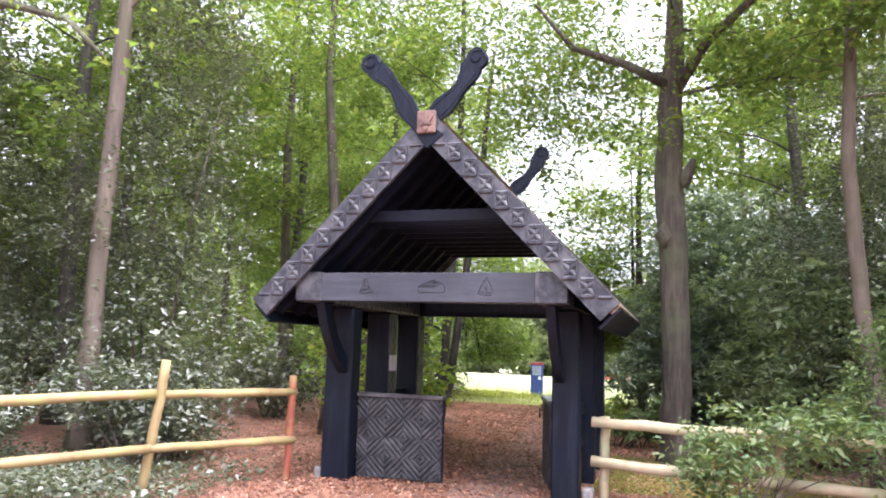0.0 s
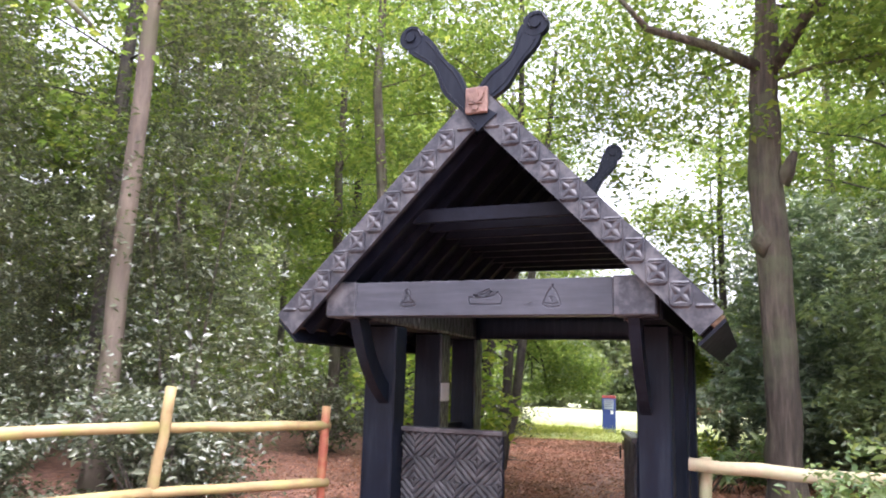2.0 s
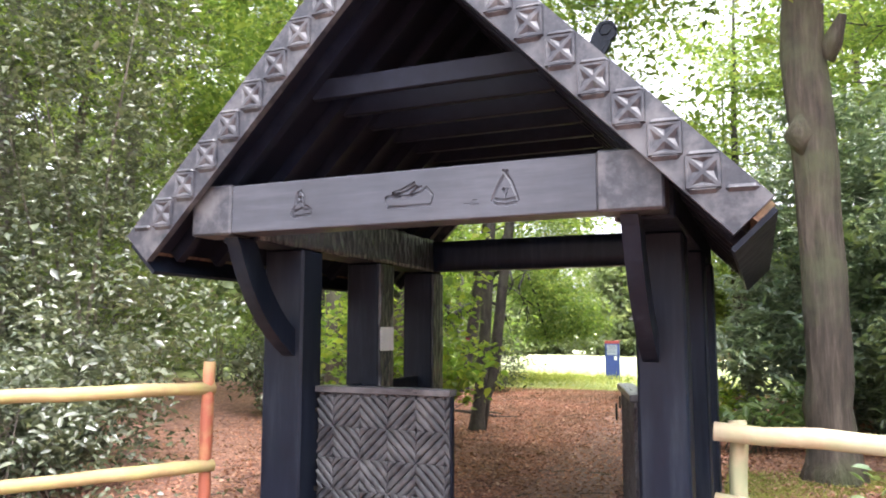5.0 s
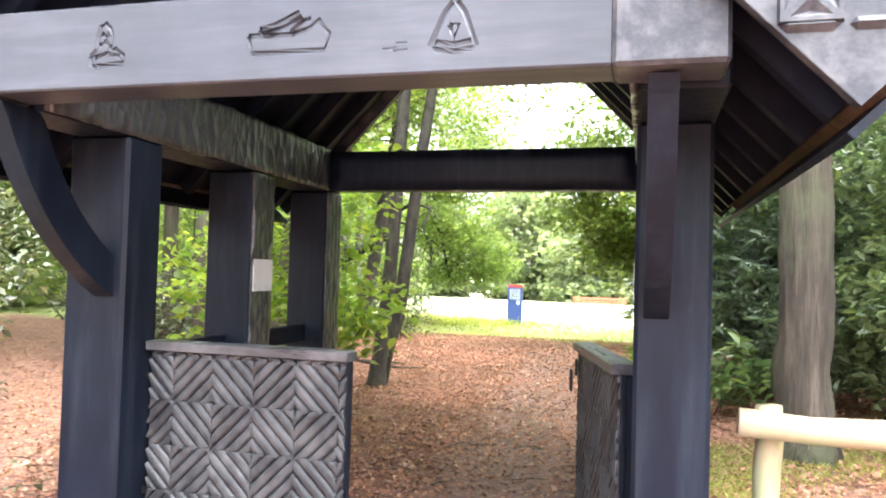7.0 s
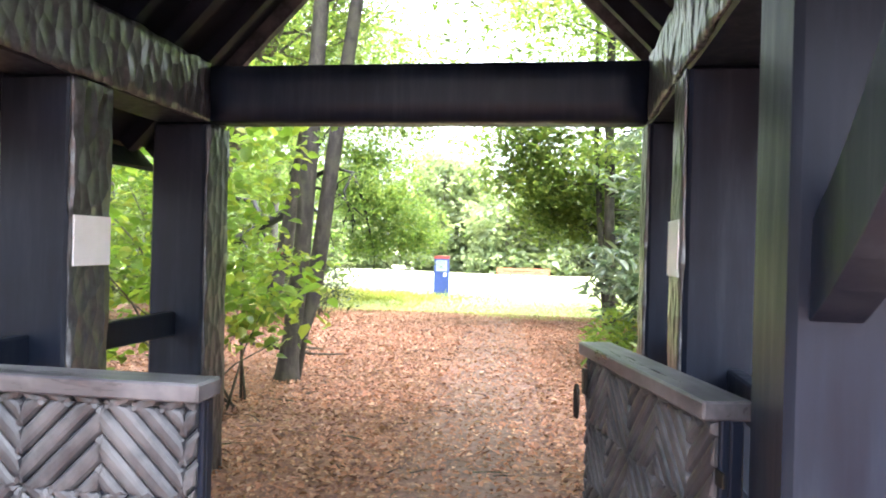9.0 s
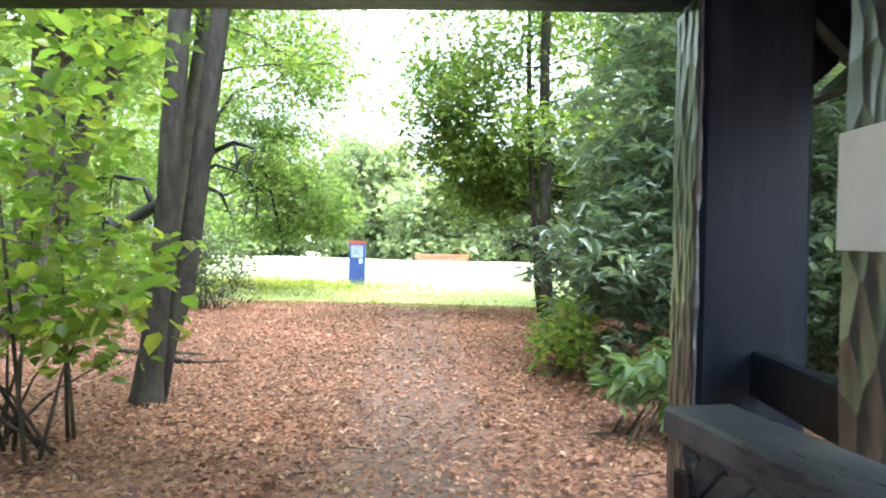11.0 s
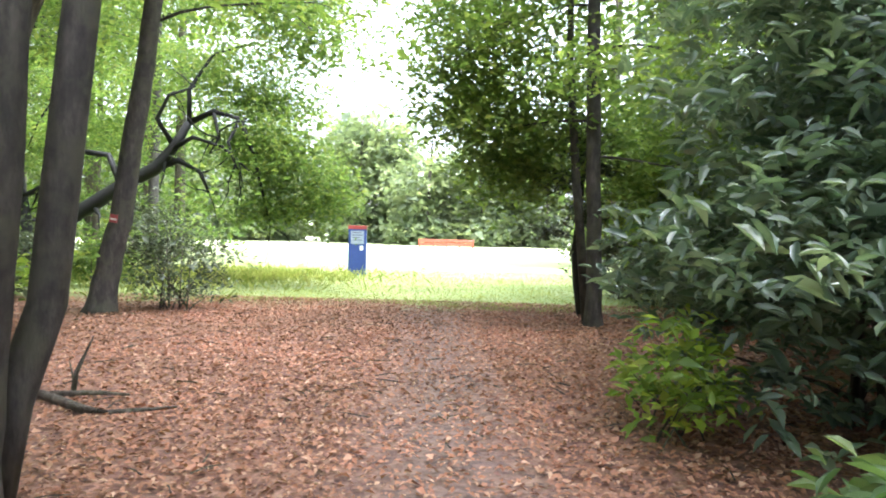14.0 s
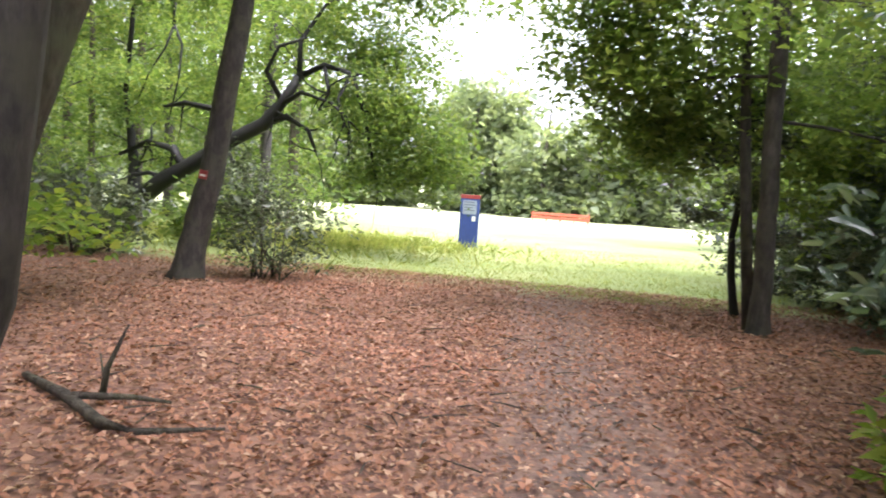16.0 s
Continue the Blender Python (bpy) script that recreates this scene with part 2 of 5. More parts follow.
M_RHODO = leaf_mat("rhododendron_leaf", [(0.082, 0.125, 0.10), (0.12, 0.175, 0.13), (0.17, 0.22, 0.165), (0.23, 0.28, 0.215)], 0.36, 0.28, 1.0)
M_LAUREL = leaf_mat("laurel_leaf", [(0.12, 0.165, 0.095), (0.165, 0.22, 0.125), (0.22, 0.275, 0.155), (0.29, 0.335, 0.205)], 0.36, 0.28, 0.8)
M_YOUNG = leaf_mat("young_shrub_leaf", [(0.09, 0.15, 0.07), (0.13, 0.20, 0.09), (0.17, 0.235, 0.105), (0.22, 0.26, 0.12)], 0.35, 0.35)
# distant leaves: pale grey-green, with the haze of distance mixed into the colour
M_FARHAZE = leaf_mat("hazy_far_leaf", [(0.15, 0.185, 0.135), (0.18, 0.215, 0.15), (0.21, 0.245, 0.17), (0.25, 0.275, 0.19)], 0.5, 0.6, 0.2)
M_LITTER = leaf_mat("dead_leaf", [(0.15, 0.075, 0.06), (0.31, 0.15, 0.105), (0.42, 0.21, 0.14), (0.36, 0.16, 0.10), (0.58, 0.38, 0.28)], 0.12, 0.6, 0.35, 1.0)
M_GRASS = leaf_mat("grass_blade", [(0.19, 0.22, 0.065), (0.26, 0.30, 0.09), (0.35, 0.37, 0.14), (0.44, 0.41, 0.21)], 0.4, 0.6, 0.2)
M_GROUND = ground_mat()
M_PANELBLUE = plain_mat("blue_panel", (0.035, 0.06, 0.24), 0.35, 8, 0.12, 0.03)
M_PANELRED = plain_mat("red_panel_strip", (0.30, 0.05, 0.05), 0.4, 8, 0.1, 0.03)
M_PAPER = plain_mat("pale_print", (0.30, 0.34, 0.45), 0.5, 10, 0.15, 0.02)
M_WHITE = plain_mat("white_plate", (0.78, 0.78, 0.78), 0.45, 7, 0.06, 0.03)
M_INK = plain_mat("grey_print", (0.12, 0.13, 0.2), 0.6, 9, 0.1, 0.0)
M_REDBENCH = plain_mat("red_bench_paint", (0.50, 0.10, 0.06), 0.55, 6, 0.15, 0.05)
M_IRON = plain_mat("black_iron", (0.03, 0.028, 0.026), 0.5, 30, 0.3, 0.2, 0.8)
M_STONE = plain_mat("pale_stone", (0.45, 0.42, 0.36), 0.85, 14, 0.25, 0.5)
M_CONC = plain_mat("concrete_foot", (0.22, 0.21, 0.2), 0.9, 20, 0.25, 0.5)


# ---- shapes ----
class Geo:
    """Corners and faces, gathered before they become one mesh."""

    def __init__(self):
        self.v, self.f = [], []

    def add(self, verts, faces):
        o = len(self.v)
        self.v.extend([tuple(p) for p in verts])
        self.f.extend([tuple(i + o for i in q) for q in faces])
        return self


def mesh_of(name, geo, mat, smooth=False):
    me = bpy.data.meshes.new(name)
    me.from_pydata(geo.v, [], geo.f)
    me.materials.append(mat)
    if smooth:
        me.polygons.foreach_set("use_smooth", [True] * len(me.polygons))
    me.update()
    return me


def part(name, geo, mat, parent=None, label="", smooth=False):
    me = geo if isinstance(geo, bpy.types.Mesh) else mesh_of(name, geo, mat, smooth)
    ob = new(name, me)
    ob.parent = parent
    return tagged(ob, label) if label else ob


def thing(name, place, label, category, group="", kind="", turn=0.0):
    e = new(name)
    e.matrix_basis = pose(place[0], place[1], place[2] + fall(place[1]), 0, 0, turn)
    e.empty_display_size = 0.1
    return tagged(e, label, category, group, kind)


def box(geo, lo, hi, bevel=0.008, m=None, seg=1):
    """A box with chamfered edges."""
    c, s = (Vector(lo) + Vector(hi)) / 2, (Vector(hi) - Vector(lo)) / 2
    b = min(bevel, min(s) * 0.45)
    vs, ix = [], {}
    for sx in (-1, 1):
        for sy in (-1, 1):
            for sz in (-1, 1):
                for ax in range(3):
                    p = [sx * (s.x - b), sy * (s.y - b), sz * (s.z - b)]
                    p[ax] = (sx, sy, sz)[ax] * s[ax]
                    ix[sx, sy, sz, ax] = len(vs)
                    q = Vector(p) + c
                    vs.append(m @ q if m else q)
    fs = []
    for ax in range(3):
        a1, a2 = [(1, 2), (2, 0), (0, 1)][ax]
        for d in (-1, 1):
            loop = []
            for u, w in ((-1, -1), (1, -1), (1, 1), (-1, 1)):
                k = [0, 0, 0]
                k[ax], k[a1], k[a2] = d, u, w
                loop.append(ix[k[0], k[1], k[2], ax])
            fs.append(loop if d > 0 else loop[::-1])
    for ax in range(3):
        a1, a2 = [(1, 2), (2, 0), (0, 1)][ax]
        for u in (-1, 1):
            for w in (-1, 1):
                k0, k1 = [0, 0, 0], [0, 0, 0]
                k0[ax], k0[a1], k0[a2] = -1, u, w
                k1[ax], k1[a1], k1[a2] = 1, u, w
                q = [ix[(*k0, a1)], ix[(*k1, a1)], ix[(*k1, a2)], ix[(*k0, a2)]]
                fs.append(q if u * w > 0 else q[::-1])
    for sx in (-1, 1):
        for sy in (-1, 1):
            for sz in (-1, 1):
                q = [ix[sx, sy, sz, a] for a in range(3)]
                fs.append(q if sx * sy * sz > 0 else q[::-1])
    return geo.add(vs, fs)


def prism(geo, outline, y0, y1):
    """An outline in x and z, given depth along y."""
    n = len(outline)
    vs = [(x, y0, z) for x, z in outline] + [(x, y1, z) for x, z in outline]
    fs = [tuple(range(n)), tuple(range(2 * n - 1, n - 1, -1))] + [(i, i + n, (i + 1) % n + n, (i + 1) % n) for i in range(n)]
    return geo.add(vs, fs)


def tube(geo, pts, radii, sides=8, rough=0.0, rng=None, cap=True):
    """A round, slightly uneven limb along points."""
    pts = [Vector(p) for p in pts]
    n, vs, fs = len(pts), [], []
    ref = Vector((1, 0.13, 0.07))
    off = [1 + (rng.uniform(-rough, rough) if rng else 0) for _ in range(sides)]
    for i, p in enumerate(pts):
        d = (pts[min(i + 1, n - 1)] - pts[max(i - 1, 0)]).normalized()
        a = d.cross(ref)
        if a.length < 0.2:
            a = d.cross(Vector((0, 1, 0)))
        a.normalize()
        b = d.cross(a)
        for k in range(sides):
            t = 2 * math.pi * k / sides
            r = radii[i] * off[k] * (1 + (rng.uniform(-rough, rough) * 0.6 if rng else 0))
            vs.append(p + a * (math.cos(t) * r) + b * (math.sin(t) * r))
    for i in range(n - 1):
        for k in range(sides):
            k2 = (k + 1) % sides
            fs.append((i * sides + k, i * sides + k2, (i + 1) * sides + k2, (i + 1) * sides + k))
    if cap:
        fs.append(tuple(range(sides - 1, -1, -1)))
        fs.append(tuple((n - 1) * sides + k for k in range(sides)))
    return geo.add(vs, fs)


def leaves_mesh(name, centres, size, mat, rs, aspect=0.55, up=0.6, fold=0.18, spread=0.35, dirs=None, full=False):
    """Many single leaf blades, each folded along its midrib."""
    n = len(centres)
    c = np.asarray(centres, float)
    nrm = rs.normal(size=(n, 3))
    nrm[:, 2] = np.abs(nrm[:, 2]) + up * 2
    nrm /= np.linalg.norm(nrm, axis=1, keepdims=True)
    d = rs.normal(size=(n, 3)) if dirs is None else np.asarray(dirs, float) + rs.normal(size=(n, 3)) * 0.25
    d -= nrm * (d * nrm).sum(1, keepdims=True)
    d /= np.linalg.norm(d, axis=1, keepdims=True) + 1e-9
    w = np.cross(nrm, d)
    s = (size * np.exp(rs.normal(size=n) * spread))[:, None]
    drop = nrm * s * fold
    if full:
        v = np.empty((n, 6, 3))
        for k, (a, b, f, dn) in enumerate(((-0.5, 0, 0, 0), (-0.22, 0.46, 0.9, 0), (0.16, 0.42, 1.0, 0.03), (0.5, 0, 0, 0.14), (0.16, -0.42, 1.0, 0.03), (-0.22, -0.46, 0.9, 0))):
            v[:, k] = c + d * s * a + w * s * aspect * b + drop * f - nrm * s * dn
        pat = [0, 3, 2, 0, 2, 1, 0, 5, 4, 0, 4, 3]
    else:
        v = np.empty((n, 4, 3))
        v[:, 0] = c - d * s * 0.5
        v[:, 1] = c - d * s * 0.05 + w * s * aspect * 0.5 + drop
        v[:, 2] = c + d * s * 0.5 - nrm * s * 0.12
        v[:, 3] = c - d * s * 0.05 - w * s * aspect * 0.5 + drop
        pat = [0, 2, 1, 0, 3, 2]
    cor, m = v.shape[1], n * len(pat) // 3
    tri = ((np.arange(n) * cor)[:, None] + pat).reshape(-1)
    me = bpy.data.meshes.new(name)
    me.vertices.add(cor * n)
    me.vertices.foreach_set("co", v.reshape(-1))
    me.loops.add(3 * m)
    me.loops.foreach_set("vertex_index", tri.astype(np.int32))
    me.polygons.add(m)
    me.polygons.foreach_set("loop_start", (np.arange(m) * 3).astype(np.int32))
    me.polygons.foreach_set("loop_total", np.full(m, 3, np.int32))
    me.materials.append(mat)
    me.update(calc_edges=True)
    me.validate()
    return me


def spray_points(centres, per, rad, flat, rs):
    """Leaf places gathered in loose flat sprays round twig ends."""
    c = np.repeat(np.asarray(centres, float), per, 0)
    o = rs.normal(size=c.shape) * rad
    o[:, 2] *= flat
    return c + o


def blob_points(rs, centre, radii, n, shell=0.55):
    """Places in a lumpy ellipsoid, more of them near its skin."""
    d = rs.normal(size=(n, 3))
    d /= np.linalg.norm(d, axis=1, keepdims=True)
    r = shell + (1 - shell) * rs.random(n)
    lump = 1 + 0.22 * np.sin(d[:, 0] * 5 + centre[0]) * np.sin(d[:, 1] * 4 + centre[1] * 2) + 0.15 * np.sin(d[:, 2] * 7 + centre[2])
    return np.asarray(centre) + d * (r * lump)[:, None] * np.asarray(radii)


# ---- ground ----
def fall(y):
    """Height of the ground: level under the trees, then falling gently across the field."""
    return -0.034 * max(0, min(y, 37) - 22) - 0.016 * max(0, min(y, 110) - 37)


def falls(y):
    return -0.034 * np.clip(np.minimum(y, 37) - 22, 0, None) - 0.016 * np.clip(np.minimum(y, 110) - 37, 0, None)


def ground():
    xs = sorted(set([-600, -250, -120, -60, -40] + [round(-28 + 0.8 * i, 2) for i in range(60)] + [28, 45, 80, 150, 300, 600]))
    ys = sorted(set([-500, -200, -80, -30] + [round(-10 + 0.8 * i, 2) for i in range(70)] + [55, 70, 90, 120, 180, 300, 900]))
    g = Geo()
    for y in ys:
        for x in xs:
            near = 1.0 if -28 <= x <= 20 and -10 <= y <= 45 else 0.0
            path = min(1.0, max(0.0, (abs(x + 2.2 + 0.05 * y) - 1.6) / 3.0))
            z = near * path * (0.10 * noise.noise(Vector((x * 0.35, y * 0.35, 0))) + 0.04 * noise.noise(Vector((x * 1.3, y * 1.3, 3))))
            z += fall(y)
            g.v.append((x, y, z - 0.01))
    w = len(xs)
    for j in range(len(ys) - 1):
        for i in range(w - 1):
            a = j * w + i
            g.f.append((a, a + 1, a + w + 1, a + w))
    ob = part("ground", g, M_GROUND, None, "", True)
    return tagged(ob, "woodland floor of brown leaf litter opening onto a grass field", "ground", "", "structure")


ground()

# ---- the lychgate ----
CX = -3.175
XL0, XL1, XR0, XR1 = -4.74, -4.40, -1.87, -1.53
Y_POSTS = (10.90, 12.18, 13.40)
PD = 0.29
APEX, TIP, RISE_X = 3.965, 1.985, 1.92
SLOPE = math.atan2(APEX - TIP, RISE_X)
gate = thing("lychgate", (CX, 12.2, 0), "black painted timber lychgate with steep gabled roof and crossed finials", "gate")


def gpart(name, geo, mat, label="", parent=None, smooth=False):
    """A part of the lychgate, built in world places."""
    top = parent or gate
    ob = part(name, geo, mat, top, label, smooth)
    ob.matrix_parent_inverse = Matrix.Translation((-CX, -12.2, 0)) if top is gate else Matrix.Identity(4)
    return ob


def hewn(lo, hi, step=0.06, amp=0.008, faces=None):
    """A squared timber with an uneven, hand-cut skin."""
    bm = bmesh.new()
    lo, hi = Vector(lo), Vector(hi)
    bmesh.ops.create_cube(bm, size=1, matrix=Matrix.LocRotScale((lo + hi) / 2, None, hi - lo))
    d = hi - lo
    for ax in range(3):
        es = [e for e in bm.edges if abs((e.verts[0].co - e.verts[1].co)[ax]) > 0.9 * d[ax]]
        cuts = min(60, int(d[ax] / step))
        if cuts:
            bmesh.ops.subdivide_edges(bm, edges=es, cuts=cuts, use_grid_fill=True)
    bm.normal_update()
    for v in bm.verts:
        h = noise.cell(v.co * 11) * 0.4 + noise.noise(v.co * 9) * 0.9 + noise.noise(v.co * 2.5)
        v.co += v.normal * (h * amp)
    g = Geo()
    bm.verts.index_update()
    g.add([v.co.copy() for v in bm.verts], [[v.index for v in f.verts] for f in bm.faces])
    bm.free()
    return g


for k, y in enumerate(Y_POSTS):
    for x0, x1 in ((XL0, XL1), (XR0, XR1)):
        if k == 0:
            x1 = x1 + 0.02 if x0 < CX else x1 - 0.03
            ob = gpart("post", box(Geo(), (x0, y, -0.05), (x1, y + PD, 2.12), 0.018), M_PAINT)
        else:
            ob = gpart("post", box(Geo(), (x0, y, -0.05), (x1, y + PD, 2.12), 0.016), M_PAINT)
            xa, xb = (x1 + 0.001, x1 + 0.014) if x0 < CX else (x0 - 0.014, x0 - 0.001)
            gpart("adzed_face", hewn((xa, y + 0.006, -0.04), (xb, y + PD - 0.006, 2.11), 0.035, 0.006), M_HEWN, "post side with adze marks", ob, True)
for x0, x1 in ((XL0 + 0.02, XL1 - 0.004), (XR0 + 0.004, XR1 - 0.02)):
    gpart("wall_plate", box(Geo(), (x0, 10.355, 2.122), (x1, 13.69, 2.47), 0.012), M_PAINT)
    xa, xb = (x1 + 0.001, x1 + 0.02) if x0 < CX else (x0 - 0.02, x0 - 0.001)
    gpart("adzed_face", hewn((xa, 10.36, 2.126), (xb, 13.41, 2.466), 0.04, 0.011), M_HEWN, "wall plate side with deep adze marks", None, True)
gpart("tie_beam", hewn((XL1 + 0.006, 13.42, 2.135), (XR0 - 0.006, 13.67, 2.45), 0.15, 0.004), M_PAINT, "", None, True)


def carve(beam, lines, r=0.013):
    """Cut grooves along lines into the front of a beam."""
    cut = Geo()
    for ln in lines:
        tube(cut, [(x, 10.128, z) for x, z in ln], [r] * len(ln), 6)
    me = mesh_of("cut", cut, M_PAINT)
    tool = new("cut", me)
    md = beam.modifiers.new("carved", "BOOLEAN")
    md.operation, md.object, md.solver, md.use_self = "DIFFERENCE", tool, "EXACT", True
    dg = bpy.context.evaluated_depsgraph_get()
    done = bpy.data.meshes.new_from_object(beam.evaluated_get(dg))
    beam.modifiers.clear()
    if len(done.polygons) > 50:
        beam.data = done
    bpy.data.objects.remove(tool)


front = gpart("front_beam", box(Geo(), (-4.46, 10.13, 2.15), (-1.94, 10.35, 2.48), 0.008), M_BEAMLIT, "black front beam carved with three small emblems")
# a boot-like figure, a canoe, a tent, and tool marks beside it
FIGURE = [[(-3.962, 2.277), (-3.962, 2.244), (-3.935, 2.236), (-3.814, 2.243), (-3.812, 2.277), (-3.85, 2.302), (-3.873, 2.303), (-3.868, 2.354), (-3.879, 2.391), (-3.897, 2.405), (-3.92, 2.395), (-3.931, 2.352), (-3.935, 2.306), (-3.962, 2.277)], [(-3.944, 2.272), (-3.886, 2.286), (-3.828, 2.273)], [(-3.913, 2.368), (-3.895, 2.355), (-3.879, 2.367)], [(-3.922, 2.32), (-3.897, 2.335), (-3.877, 2.314)]]
CANOE = [[(-3.268, 2.318), (-3.25, 2.252), (-2.959, 2.251), (-2.943, 2.314), (-2.985, 2.363), (-3.037, 2.328), (-3.1, 2.314), (-3.268, 2.318)], [(-3.221, 2.341), (-3.162, 2.352), (-3.064, 2.395), (-3.048, 2.381), (-3.118, 2.343), (-3.203, 2.324), (-3.221, 2.341)], [(-3.095, 2.322), (-3.046, 2.365), (-3.015, 2.368)]]
TENT = [[(-2.495, 2.432), (-2.441, 2.359), (-2.399, 2.242), (-2.419, 2.228), (-2.477, 2.221), (-2.54, 2.231), (-2.562, 2.245), (-2.513, 2.356), (-2.459, 2.427)], [(-2.544, 2.257), (-2.477, 2.245), (-2.414, 2.256)], [(-2.493, 2.316), (-2.464, 2.317), (-2.477, 2.268), (-2.493, 2.316)]]
NICKS = [[(-2.737, 2.242), (-2.683, 2.244)], [(-2.697, 2.233), (-2.643, 2.237)], [(-2.688, 2.261), (-2.647, 2.261)]]
carve(front, FIGURE + CANOE + TENT)
carve(front, NICKS, 0.006)
for x0, x1 in ((-4.79, -4.455), (-1.945, -1.58)):
    gpart("beam_end", box(Geo(), (x0, 10.112, 2.142), (x1, 10.36, 2.49), 0.014), M_BARGE)


def brace(x0, x1):
    """A curved brace from post to front beam."""
    g, n = Geo(), 12
    outer, inner = [], []
    p0, p1, p2 = Vector((10.99, 1.33)), Vector((10.46, 1.60)), Vector((10.26, 2.22))
    for i in range(n + 1):
        t = i / n
        c = p0 * (1 - t) ** 2 + p1 * 2 * t * (1 - t) + p2 * t * t
        d = ((p1 - p0) * (1 - t) + (p2 - p1) * t).normalized()
        w = 0.07 + 0.02 * t
        outer.append((c.x - d.y * w, c.y + d.x * w * 0.6 - 0.03))
        inner.append((c.x + d.y * w, c.y - d.x * w + 0.03))
    ring = outer + inner[::-1]
    m = len(ring)
    g.add([(x0, y, min(z, 2.13)) for y, z in ring] + [(x1, y, min(z, 2.13)) for y, z in ring],
          [tuple(range(m)), tuple(range(2 * m - 1, m - 1, -1))] + [(i, i + m, (i + 1) % m + m, (i + 1) % m) for i in range(m)])
    return g


gpart("brace", brace(-4.55, -4.44), M_PAINT)
gpart("brace", brace(-1.83, -1.73), M_PAINT)
for bx in (-4.495, -1.78):
    gpart("bolt", tube(Geo(), [(bx, 10.885, 1.44), (bx, 10.86, 1.44), (bx, 10.85, 1.44)], [0.016, 0.016, 0.009], 8), M_IRON, "black iron bolt head")


def slope_pt(side, s, h):
    """Along the slope from the apex (s metres down it) and h metres out of it."""
    c, n = math.cos(SLOPE), math.sin(SLOPE)
    return CX + side * (s * c + h * n), APEX - s * n + h * c


